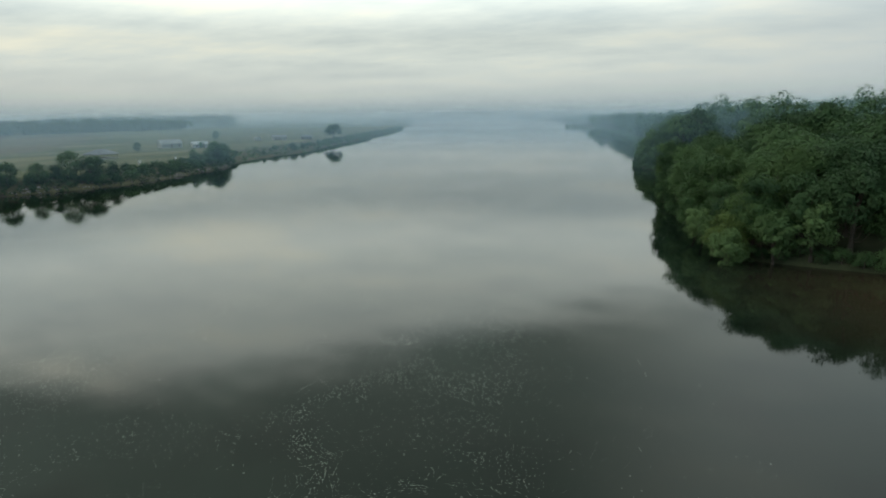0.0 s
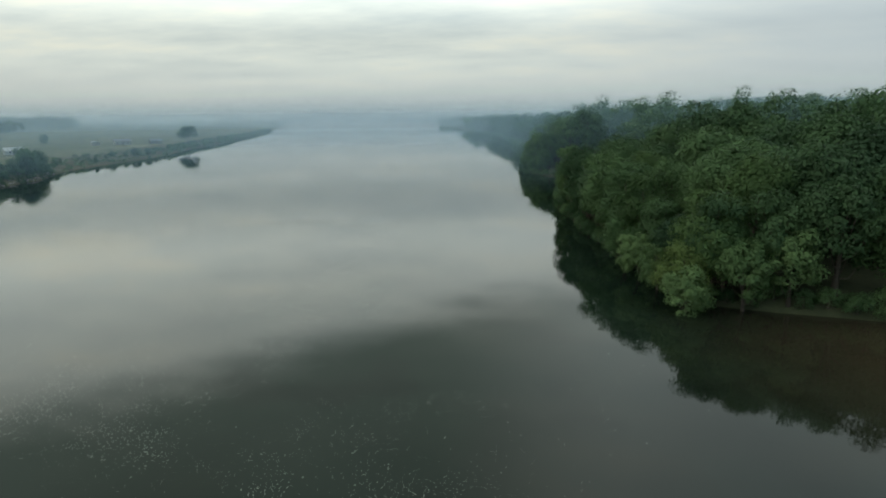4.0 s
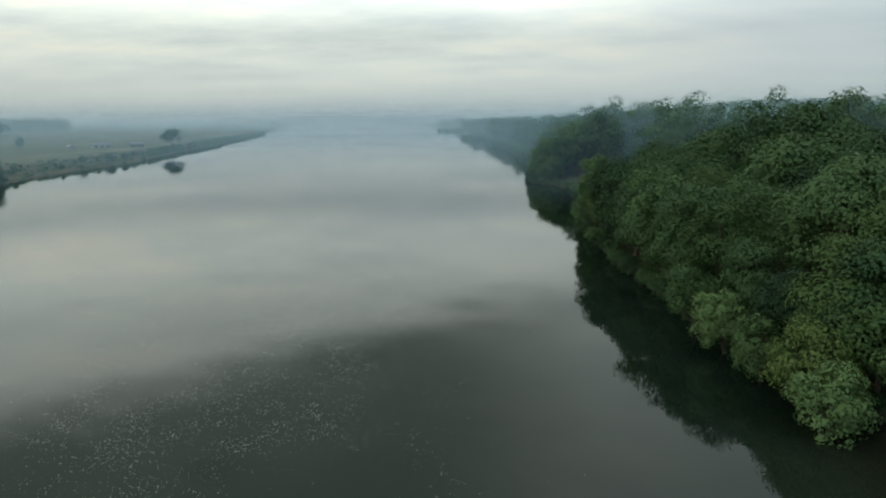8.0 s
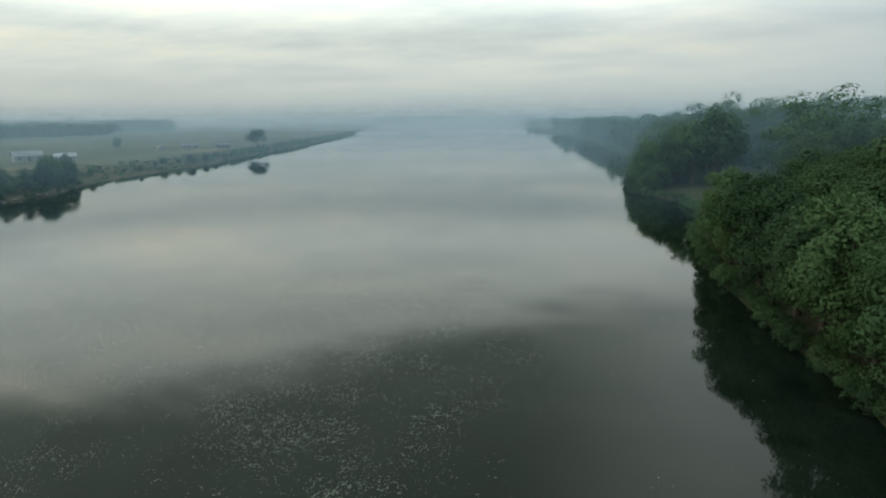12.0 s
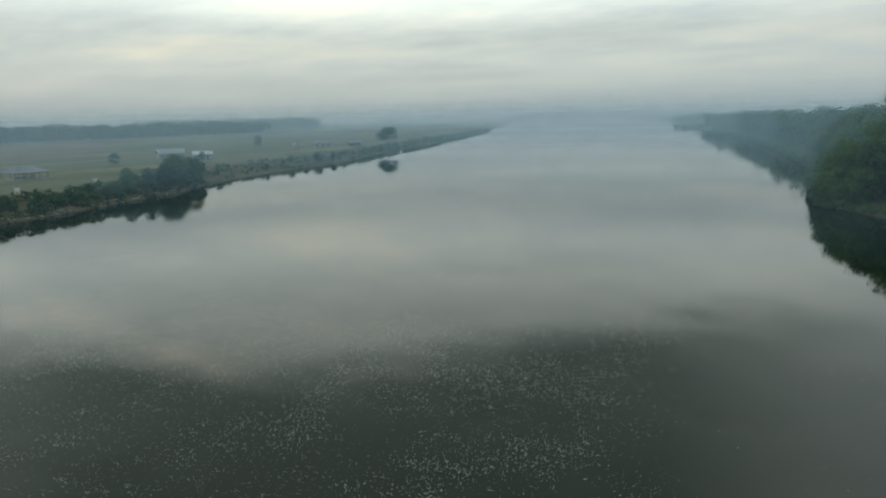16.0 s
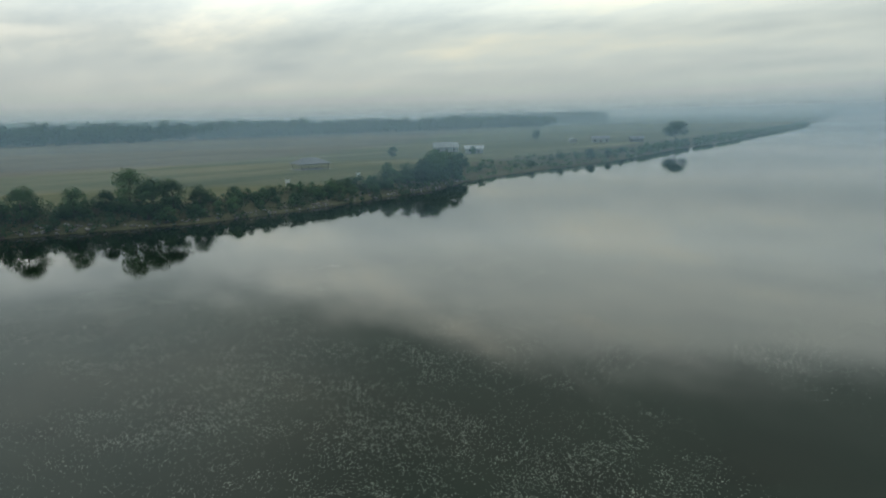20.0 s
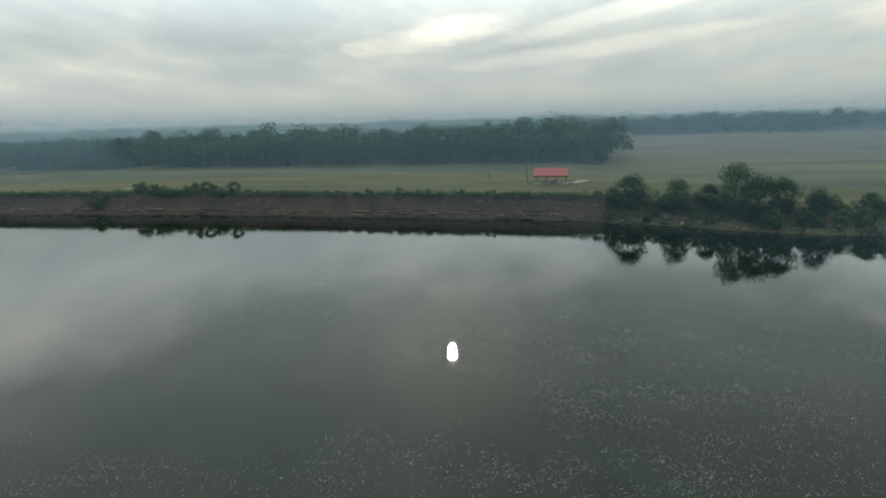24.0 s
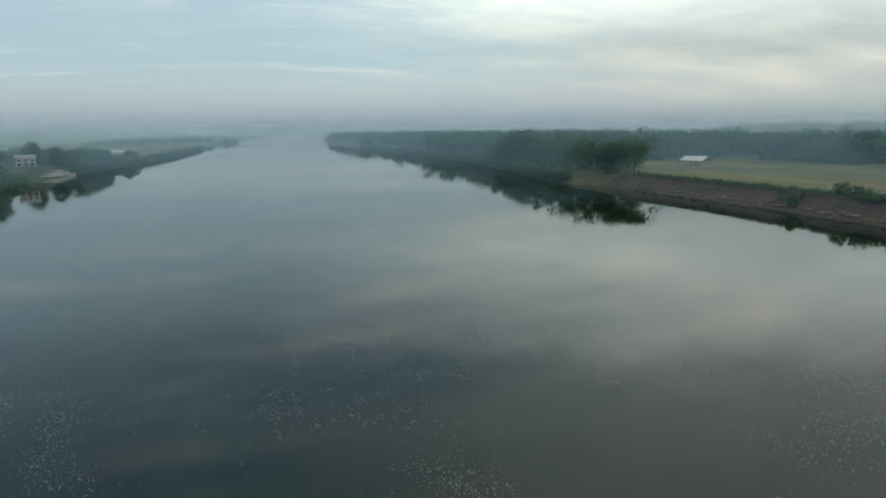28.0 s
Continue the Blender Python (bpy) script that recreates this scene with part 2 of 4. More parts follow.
M_GRASS = field("mown_grass", (0.055, 0.072, 0.033), (0.105, 0.112, 0.054), (0.19, 0.172, 0.095), 0.4)
M_CROP = field("stubble_field", (0.088, 0.074, 0.05), (0.128, 0.106, 0.07), (0.18, 0.16, 0.10), 0.3)
M_LEDGE = surface("pale_clay", (0.12, 0.088, 0.07), (0.27, 0.205, 0.165), 0.9, 0.85, 0.6, per_object=0.4)
M_MUD = surface("river_mud", (0.030, 0.024, 0.019), (0.088, 0.066, 0.052), 0.8, 0.8, 0.8, big=0.2)
M_BANK = surface("overgrown_bank", (0.05, 0.055, 0.028), (0.12, 0.11, 0.06), 0.6, 0.95, 0.8, big=0.15)
M_FLOOR = surface("forest_floor", (0.025, 0.035, 0.018), (0.06, 0.07, 0.035), 0.8, 0.95, 0.6)
M_BARK = surface("bark", (0.04, 0.035, 0.028), (0.12, 0.10, 0.08), 3.0, 0.9, 0.8)
M_LEAF = foliage("leaves_green", (0.034, 0.078, 0.038), (0.105, 0.185, 0.075))
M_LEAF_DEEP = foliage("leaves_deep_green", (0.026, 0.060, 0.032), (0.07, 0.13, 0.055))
M_LEAF_PALE = foliage("leaves_pale", (0.048, 0.105, 0.040), (0.155, 0.25, 0.10), 0.14)
M_LEAF_WARM = foliage("leaves_warm_green", (0.036, 0.078, 0.030), (0.10, 0.17, 0.058))
M_LEAF_LIME = foliage("leaves_lime", (0.055, 0.105, 0.03), (0.14, 0.205, 0.065))
M_ROCK = surface("bank_stone", (0.10, 0.095, 0.088), (0.27, 0.25, 0.23), 2.0, 0.9, 0.6, per_object=0.3)
M_TIN = surface("pale_tin_roof", (0.42, 0.44, 0.45), (0.62, 0.63, 0.62), 0.6, 0.45, 0.1, metal=0.3)
M_RED = surface("red_metal_roof", (0.34, 0.075, 0.085), (0.50, 0.15, 0.155), 0.5, 0.5, 0.1)
M_SLATE = surface("pale_grey_roof", (0.24, 0.25, 0.26), (0.38, 0.39, 0.39), 0.8, 0.7, 0.2)
M_MAROON = surface("dark_red_paint", (0.09, 0.018, 0.022), (0.15, 0.03, 0.035), 0.8, 0.6, 0.1)
M_SHINGLE = surface("grey_shingles", (0.16, 0.17, 0.19), (0.30, 0.31, 0.33), 1.5, 0.9, 0.4)
M_WOOD = surface("weathered_wood", (0.10, 0.085, 0.065), (0.24, 0.21, 0.17), 2.0, 0.85, 0.4)
M_WHITE = surface("white_paint", (0.62, 0.62, 0.60), (0.80, 0.80, 0.78), 1.2, 0.6, 0.1)
M_WALL = surface("pale_siding", (0.34, 0.33, 0.30), (0.50, 0.49, 0.45), 0.8, 0.8, 0.2)
M_CONCRETE = surface("concrete", (0.28, 0.27, 0.25), (0.44, 0.43, 0.40), 0.9, 0.9, 0.3)
M_FOAM = surface("floating_scum", (0.26, 0.28, 0.25), (0.60, 0.62, 0.57), 6.0, 0.8, 0.0)
M_DARK = surface("dark_glass", (0.015, 0.017, 0.02), (0.03, 0.033, 0.04), 1.0, 0.15, 0.0)


# Haze as a surface: a tinted sheet, mostly transparent, lit by the sky.
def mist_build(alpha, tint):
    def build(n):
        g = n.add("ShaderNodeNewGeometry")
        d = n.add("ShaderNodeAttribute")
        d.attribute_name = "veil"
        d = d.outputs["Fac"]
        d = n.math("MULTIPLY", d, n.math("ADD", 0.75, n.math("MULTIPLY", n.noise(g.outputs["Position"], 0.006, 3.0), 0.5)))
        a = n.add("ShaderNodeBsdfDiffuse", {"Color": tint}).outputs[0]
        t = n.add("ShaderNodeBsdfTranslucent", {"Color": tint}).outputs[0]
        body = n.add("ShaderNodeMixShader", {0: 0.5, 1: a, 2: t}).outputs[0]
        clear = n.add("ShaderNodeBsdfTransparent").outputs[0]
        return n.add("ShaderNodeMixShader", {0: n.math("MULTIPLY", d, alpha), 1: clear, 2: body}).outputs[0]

    return build


# ---- building blocks ----
def mesh_np(name, verts, faces, mats, index=None, smooth=False):
    """A mesh from arrays; faces all have the same number of corners."""
    verts, faces = np.asarray(verts, np.float32), np.asarray(faces, np.int32)
    me = bpy.data.meshes.new(name)
    n, k = faces.shape
    me.vertices.add(len(verts))
    me.vertices.foreach_set("co", verts.ravel())
    me.loops.add(n * k)
    me.loops.foreach_set("vertex_index", faces.ravel())
    me.polygons.add(n)
    me.polygons.foreach_set("loop_start", np.arange(0, n * k, k, dtype=np.int32))
    for m in mats:
        me.materials.append(m)
    if index is not None:
        me.polygons.foreach_set("material_index", np.asarray(index, np.int32))
    me.polygons.foreach_set("use_smooth", np.full(n, smooth))
    me.update(calc_edges=True)
    return me


def part(name, bm, mat, parent, label=""):
    """A bmesh (or a ready mesh) as one object under its thing."""
    if isinstance(bm, bmesh.types.BMesh):
        me = bpy.data.meshes.new(name)
        bm.to_mesh(me)
        bm.free()
    else:
        me = bm
    if mat is not None and not me.materials:
        me.materials.append(mat)
    ob = new(name, me)
    if parent is not None:
        ob.parent = parent
    if label:
        ob["label"] = label
    return ob


def box(bm, x0, y0, z0, x1, y1, z1, bevel=0.0):
    v = [bm.verts.new(p) for p in ((x0, y0, z0), (x1, y0, z0), (x1, y1, z0), (x0, y1, z0), (x0, y0, z1), (x1, y0, z1), (x1, y1, z1), (x0, y1, z1))]
    f = [bm.faces.new([v[i] for i in q]) for q in ((3, 2, 1, 0), (4, 5, 6, 7), (0, 1, 5, 4), (1, 2, 6, 5), (2, 3, 7, 6), (3, 0, 4, 7))]
    if bevel:
        bmesh.ops.bevel(bm, geom=list({e for q in f for e in q.edges}), offset=bevel, segments=1, affect="EDGES")
    return bm


def boxed(*a, bevel=0.0):
    return box(bmesh.new(), *a, bevel=bevel)


def prism(pts, z0, z1):
    """A flat outline (x, y) raised from z0 to z1."""
    bm = bmesh.new()
    lo, hi = [bm.verts.new((*p, z0)) for p in pts], [bm.verts.new((*p, z1)) for p in pts]
    bm.faces.new(lo[::-1]), bm.faces.new(hi)
    for i in range(len(pts)):
        j = (i + 1) % len(pts)
        bm.faces.new((lo[i], lo[j], hi[j], hi[i]))
    return bm


def slab(corners, thick):
    """A sloping plate under four (or three) corner points."""
    bm = bmesh.new()
    hi = [bm.verts.new(c) for c in corners]
    lo = [bm.verts.new((c[0], c[1], c[2] - thick)) for c in corners]
    bm.faces.new(hi), bm.faces.new(lo[::-1])
    for i in range(len(corners)):
        j = (i + 1) % len(corners)
        bm.faces.new((hi[j], hi[i], lo[i], lo[j]))
    bmesh.ops.recalc_face_normals(bm, faces=bm.faces)
    return bm


def tube(path, radii, sides=6):
    """Vertices and quads of a tapered tube along a path."""
    path, vs, fs = [np.array(p, float) for p in path], [], []
    for i, (p, r) in enumerate(zip(path, radii)):
        d = path[min(i + 1, len(path) - 1)] - path[max(i - 1, 0)]
        d /= np.linalg.norm(d)
        a = np.cross(d, (0.3, 0.9, 0.1))
        a /= np.linalg.norm(a)
        b = np.cross(d, a)
        for k in range(sides):
            t = 2 * math.pi * k / sides
            vs.append(p + r * (a * math.cos(t) + b * math.sin(t)))
    for i in range(len(path) - 1):
        for k in range(sides):
            fs.append((i * sides + k, i * sides + (k + 1) % sides, (i + 1) * sides + (k + 1) % sides, (i + 1) * sides + k))
    return vs, fs


def leaf_mesh(name, rng, centre, normal, size, mat):
    """Leaf blades at the centres, roughly facing their normals."""
    n = len(centre)
    nrm = normal + rng.normal(0, 0.42, (n, 3))
    nrm /= np.linalg.norm(nrm, axis=1)[:, None]
    a = np.cross(nrm, rng.normal(0, 1, (n, 3)))
    a /= np.linalg.norm(a, axis=1)[:, None]
    b = np.cross(nrm, a)
    s = (size * rng.uniform(0.6, 1.35, n))[:, None]
    v = np.stack([centre - a * s * 0.6, centre - b * s * 0.36 + nrm * s * 0.08, centre + a * s * 0.7 - nrm * s * 0.12, centre + b * s * 0.36 + nrm * s * 0.08], 1)
    me = mesh_np(name, v.reshape(-1, 3), np.arange(n * 4).reshape(-1, 4), [mat], smooth=True)
    # leaves take the light of the clump that they sit on
    out = normal / np.linalg.norm(normal, axis=1)[:, None] + 0.15 * nrm
    out /= np.linalg.norm(out, axis=1)[:, None]
    a = me.attributes.new("custom_normal", "FLOAT_VECTOR", "POINT")
    a.data.foreach_set("vector", np.repeat(out, 4, axis=0).astype(np.float32).ravel())
    return me


def crown_points(rng, height, radius, bottom, clumps, leaves, spread=0.3, shape=0.8, skirt=-0.55):
    """Leaf places and outward normals of an uneven crown made of many clumps."""
    zc, hz = (height + bottom) / 2, (height - bottom) / 2
    d = rng.normal(0, 1, (clumps, 3))
    d /= np.linalg.norm(d, axis=1)[:, None]
    d[:, 2] = np.where(d[:, 2] < skirt, -d[:, 2], d[:, 2])
    lobes = rng.normal(0, 1, (6, 3))
    lobes /= np.linalg.norm(lobes, axis=1)[:, None]
    bulge = 0.82 + 0.3 * np.max(d @ lobes.T, axis=1) - 0.1
    rad = np.minimum(bulge, 1.0) * rng.uniform(0.62, 0.96, clumps)
    taper = 1 - shape * 0.25 * d[:, 2]
    c = np.stack([d[:, 0] * radius * rad * taper, d[:, 1] * radius * rad * taper, zc + d[:, 2] * hz * rad], 1)
    size = radius * spread * rng.uniform(0.7, 1.25, clumps)
    k = np.repeat(np.arange(clumps), leaves // clumps)
    u = rng.normal(0, 1, (len(k), 3))
    u /= np.linalg.norm(u, axis=1)[:, None]
    u[:, 2] = np.where(u[:, 2] < -0.75, -u[:, 2], u[:, 2])
    p = c[k] + u * (size[k] * rng.uniform(0.55, 1.05, len(k)))[:, None] * np.array((1, 1, 0.8))
    return p, u + 0.5 * d[k] + np.array((0, 0, 0.25)), c


def tree_meshes(seed, height, radius, bottom, clumps, leaves, leaf, mat, spread=0.3, shape=0.8, skirt=-0.55):
    """Trunk and crown meshes of one kind of tree."""
    rng = np.random.default_rng(seed)
    p, n, c = crown_points(rng, height, radius, bottom, clumps, leaves, spread, shape, skirt)
    crown = leaf_mesh("crown", rng, p, n, leaf, mat)
    lean = rng.normal(0, 0.03, 2) * height
    stem = [np.array((lean[0] * t * t, lean[1] * t * t, height * 0.82 * t - 0.4)) for t in np.linspace(0, 1, 6)]
    r0 = 0.018 * height + 0.04
    vs, fs = tube(stem, [r0 * (1.35 - 1.2 * t) if i else r0 * 1.7 for i, t in enumerate(np.linspace(0, 1, 6))])
    for q in c[rng.permutation(len(c))[: min(14, len(c))]]:
        t = np.clip((q[2] * 0.55) / (height * 0.82), 0.18, 0.9)
        base = np.array((lean[0] * t * t, lean[1] * t * t, height * 0.82 * t - 0.4))
        mid = base * 0.5 + q * 0.5 + np.array((0, 0, -0.06 * height))
        lv, lf = tube([base, mid, q], [r0 * 0.42 * (1.1 - t), r0 * 0.28 * (1.1 - t), r0 * 0.07], 5)
        fs += [tuple(i + len(vs) for i in quad) for quad in lf]
        vs += lv
    trunk = mesh_np("trunk", vs, fs, [M_BARK], smooth=True)
    return trunk, crown


def grow(name, meshes, x, y, z, turn, scale, label, category="tree", group="", lean=0.0):
    """A tree standing at a place."""
    ob = new(name)
    ob.matrix_basis = pose(x, y, z, lean, 0, turn) @ Matrix.Diagonal((scale, scale, scale, 1))
    part("trunk", meshes[0], None, ob)
    part("crown", meshes[1], None, ob)
    return tagged(ob, label, category, group)


# ---- the river's two shores (y along the river, x of the waterline) ----
WEST = [(-6000, -420), (-2500, -230), (-1200, -110), (-700, -72), (-550, -80), (-176, -95), (-22, -102), (54, -98), (120, -92), (181, -80), (200, -80), (212, -85), (228, -92), (264, -95.5), (308, -96.5), (350, -96),
        (407, -92), (440, -89), (452, -88), (462, -83), (476, -78), (490, -72), (503, -70), (528, -70), (560, -74), (580, -75), (608, -86), (643, -93), (690, -95), (735, -95), (860, -118), (1010, -138),
        (1130, -165), (1400, -209), (2000, -330), (4000, -800), (8000, -1700)]
EAST = [(-6000, -100), (-2500, 20), (-1200, 90), (-540, 119), (-194, 127), (-85, 135), (-11, 140), (39, 145.5), (76, 152), (120, 152), (160, 149), (300, 156), (366, 159), (380, 154), (386, 142), (391, 128), (395, 122.5), (412, 121),
        (457, 121), (481, 122), (507, 126.5), (525, 133), (545, 137), (566, 138), (577, 132), (588, 126.5), (606, 128), (640, 136), (690, 144), (757, 150), (890, 156), (1030, 158), (1163, 150), (1786, 131),
        (3080, 61), (5000, -150), (8000, -700)]


def west(y):
    return float(np.interp(y, *zip(*WEST)))


def east(y):
    return float(np.interp(y, *zip(*EAST)))


def blend(y, a, b):
    t = min(max((y - a) / (b - a), 0), 1)
    return t * t * (3 - 2 * t)


WEST_SOUTH = ([0, 3, 7, 13, 30], [0, 0.9, 2.2, 3.3, 3.5])
WEST_MUD = ([0, 1.2, 1.8, 3.4, 3.9, 5.2, 5.6, 6.8, 7.3, 8.3, 9], [0, 0.3, 0.9, 1.2, 1.9, 2.4, 3.1, 3.7, 4.6, 5.2, 5.4])
WEST_STONE = ([0, 1, 4, 8, 11, 16], [0, 0.5, 1.5, 3.2, 4.2, 4.5])
WEST_NORTH = ([0, 2, 5, 12, 20, 30], [0, 0.5, 1.0, 2.6, 4.0, 4.5])
EAST_BANK = ([0, 2, 6, 14, 40], [0, 0.6, 1.6, 2.6, 3.2])


def bank_height(y, d, side):
    """Height of the land d metres inland of the waterline."""
    if d < 0:
        return max(-3.0, d * 0.28)
    if side > 0:
        return float(np.interp(d, *EAST_BANK))
    a, b, c, e = (float(np.interp(d, *q)) for q in (WEST_SOUTH, WEST_MUD, WEST_STONE, WEST_NORTH))
    z = a + (b - a) * blend(y, 205, 232)
    z = z + (c - z) * blend(y, 445, 470)
    return z + (e - z) * blend(y, 590, 625)


def hills(x, y):
    """Low wooded hills far behind both banks."""
    e = blend(x, 420, 1100) * (32 + 24 * noise.noise(Vector((x * 0.0012, y * 0.0012, 3))))
    v = blend(-x, 1300, 2600) * (15 * noise.noise(Vector((x * 0.0008, y * 0.0008, 9)))) * (1 - blend(y, 300, 1400))
    rise = 4.2 * blend(y, 22, 48) * (1 - blend(y, 98, 124)) * blend(x - east(y), 3, 12) if x > 0 else 0.0
    return max(e, 0.0) + max(v, 0.0) + rise


def ground_z(x, y):
    """Height of the ground at a place."""
    return hills(x, y) + (bank_height(y, west(y) - x, -1) if x < (west(y) + east(y)) / 2 else bank_height(y, x - east(y), 1))


def ground_mesh():
    ys = np.concatenate([np.arange(-6000, -800, 400), np.arange(-800, 0, 25), np.arange(0, 180, 8), np.arange(180, 700, 2.5), np.arange(700, 1000, 10), np.arange(1000, 2000, 50), np.arange(2000, 8001, 500)])
    ins = [0, 0.7, 1.5, 2.2, 3, 3.8, 4.5, 5.0, 5.6, 6.3, 7.0, 7.4, 8.2, 9.0, 9.6, 10.3, 11, 12, 13.5, 16, 20, 25, 32, 40, 52, 65, 80, 100, 125, 155, 190, 230, 280, 340, 420, 520, 650, 800, 1100, 1600, 2500, 4500]
    wet = [-1, -2.5, -5, -9, -15]
    cols = [(-1, d) for d in ins[::-1]] + [(-1, d) for d in wet] + [(1, d) for d in wet[::-1]] + [(1, d) for d in ins]
    vs, idx = [], []
    for y in ys:
        near = 180 <= y <= 1000
        for s, d in cols:
            edge = west(y) if s < 0 else east(y)
            wob = noise.noise(Vector((y * 0.12, s * 7.0, 0))) * 0.9 + noise.noise(Vector((y * 0.5, s * 3.0, 4))) * 0.35 if near else 0.0
            z = bank_height(y, d, s)
            if near and d > 0:
                q = Vector((edge + s * d, y, 0))
                rough = min(d / 2, 1) * (1 if d < 14 else 0.3)
                z += rough * (0.30 * noise.noise(q * 0.35) + 0.14 * noise.noise(q * 1.1))
            z += hills(edge + s * d, y)
            vs.append((edge + s * (d + (wob if d < 30 else 0)), y, z))
    k = len(cols)
    faces = []
    for i in range(len(ys) - 1):
        for j in range(k - 1):
            faces.append((i * k + j, i * k + j + 1, (i + 1) * k + j + 1, (i + 1) * k + j))
            y, (s, d) = (ys[i] + ys[i + 1]) / 2, cols[j] if cols[j][0] > 0 else cols[j + 1]
            jag = 6 * noise.noise(Vector((y * 0.02, d * 0.02, 1)))
            if s > 0:
                m = 0 if y < -70 and d > 12 else 3 if d < 60 else 0 if 60 < d < 150 and 660 < y < 750 else 3
            elif d < (8.6 if 222 < y < 458 else 11.5):
                m = 1 if 222 < y < 458 else 2
            elif y < 205 + jag:
                m = 0 if 100 < y and d < 155 or 98 < y < 124 else 3
            elif y < 465 + jag:
                m = 0 if d < 150 - 32 * blend(y, 205, 260) + jag else 3
            else:
                m = 0 if d < 135 + jag + max(0, y - 640) * 0.5 else 4
            if 590 < y < 1200 and s < 0 and 8 < d < 24:
                m = 2
            idx.append(m)
    return mesh_np("ground", vs, faces, [M_GRASS, M_MUD, M_BANK, M_FLOOR, M_CROP], idx, smooth=True)


ground = tagged(new("ground", ground_mesh()), "river banks of mud, stone and grass with flat fields behind", "ground", kind="structure")

bm = bmesh.new()
for p in ((-2600, -6000, 0), (1600, -6000, 0), (1600, 8000, 0), (-2600, 8000, 0)):
    bm.verts.new(p)
bm.faces.new(bm.verts)
water = tagged(part("water", bm, M_WATER, None), "calm dark green river water mirroring the sky", "water", kind="structure")
water.location.z = 0.0


# ---- tinted see-through shells that paint in mist, thickening with distance ----
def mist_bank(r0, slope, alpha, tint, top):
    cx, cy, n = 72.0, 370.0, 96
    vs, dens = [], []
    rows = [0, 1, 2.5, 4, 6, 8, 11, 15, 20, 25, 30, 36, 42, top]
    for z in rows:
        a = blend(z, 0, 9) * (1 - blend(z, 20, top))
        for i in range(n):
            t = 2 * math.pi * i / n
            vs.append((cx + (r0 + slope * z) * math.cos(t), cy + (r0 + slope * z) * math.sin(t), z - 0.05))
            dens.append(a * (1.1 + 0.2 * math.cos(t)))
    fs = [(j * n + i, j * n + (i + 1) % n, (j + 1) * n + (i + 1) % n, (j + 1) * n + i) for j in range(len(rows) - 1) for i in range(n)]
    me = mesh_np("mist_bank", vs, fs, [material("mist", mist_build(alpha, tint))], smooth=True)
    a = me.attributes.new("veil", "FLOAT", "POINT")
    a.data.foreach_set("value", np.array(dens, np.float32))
    return tagged(new("mist_bank", me), "see-through tinted shell standing in for morning mist over river and fields", "mist", "banks of mist", "stuff")


# haze colour put into the shells: darker blue near, paler far off
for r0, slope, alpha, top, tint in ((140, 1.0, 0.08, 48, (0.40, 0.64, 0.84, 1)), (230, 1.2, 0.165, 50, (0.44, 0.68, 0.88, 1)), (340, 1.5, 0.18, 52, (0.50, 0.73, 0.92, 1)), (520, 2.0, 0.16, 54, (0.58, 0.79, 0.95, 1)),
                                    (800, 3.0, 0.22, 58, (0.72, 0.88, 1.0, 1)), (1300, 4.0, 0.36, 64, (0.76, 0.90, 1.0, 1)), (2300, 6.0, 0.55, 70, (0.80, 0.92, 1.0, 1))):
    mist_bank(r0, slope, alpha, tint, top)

# ---- trees ----
rng = np.random.default_rng(5)
HI = [tree_meshes(10 + i, 18, 5.8, 2.4, 38, 9000, 0.35, (M_LEAF, M_LEAF_DEEP, M_LEAF_WARM, M_LEAF, M_LEAF)[i], 0.44, 0.2) for i in range(5)]
MID = [tree_meshes(20 + i, 18, 5.8, 2.0, 38, 5200, 0.48, (M_LEAF, M_LEAF_DEEP, M_LEAF, M_LEAF_WARM)[i], 0.44, 0.2) for i in range(4)]
TALL = [tree_meshes(25 + i, 18, 5.8, 1.0, 30, 2200, 0.62, M_LEAF, 0.46, 0.2) for i in range(4)]
BANK_FAR = [tree_meshes(35 + i, 11, 5.0, -0.6, 30, 3800, 0.40, (M_LEAF_DEEP, M_LEAF, M_LEAF_DEEP, M_LEAF)[i], 0.46, 0.0, -0.85) for i in range(4)]
FRONT = [tree_meshes(70 + i, 15, 5.4, 1.2, 42, 9000, 0.33, (M_LEAF, M_LEAF_DEEP, M_LEAF, M_LEAF_WARM)[i], 0.36, 0.0, -0.8) for i in range(4)]
PALE = [tree_meshes(40 + i, 10, 3.3, 1.4, 46, 5600, 0.27, M_LEAF_PALE, 0.34, 0.3, -0.8) for i in range(3)]
LIME = [tree_meshes(50, 10, 4.0, 0.4, 40, 6000, 0.23, M_LEAF_LIME, 0.36, 0.2, -0.8)]
SHRUB = [tree_meshes(60 + i, 4.0, 2.4, -0.4, 20, 1700, 0.23, M_LEAF, 0.42, 0.0, -0.9) for i in range(4)]
SHRUB_FAR = [tree_meshes(65 + i, 4.0, 2.4, -0.4, 18, 800, 0.35, M_LEAF, 0.42, 0.0, -0.9) for i in range(4)]
BARE = [tree_meshes(90 + i, 13, 6.2, 4.4, 34, 4200, 0.55, M_LEAF_DEEP, 0.42, 0.0, -0.4) for i in range(2)]
LONE = [tree_meshes(80, 16, 8.2, 3.2, 60, 4200, 0.75, M_LEAF_DEEP, 0.4, 0.0)]


def plant(kind, x, y, scale, label, name="tree", group="", category="tree", sink=0.15):
    m = kind[int(rng.integers(len(kind)))]
    return grow(name, m, x, y, ground_z(x, y) - sink, float(rng.uniform(0, 360)), scale, label, category, group)


# the wood on the east bank: a leafy wall that hangs over the water, rising to tall crowns behind
LEAFY = "broad green riverside tree in full summer leaf"
EDGE = "low spreading green tree leaning over the water's edge"
TOWER = "tall dark-crowned tree deep in the riverside wood"


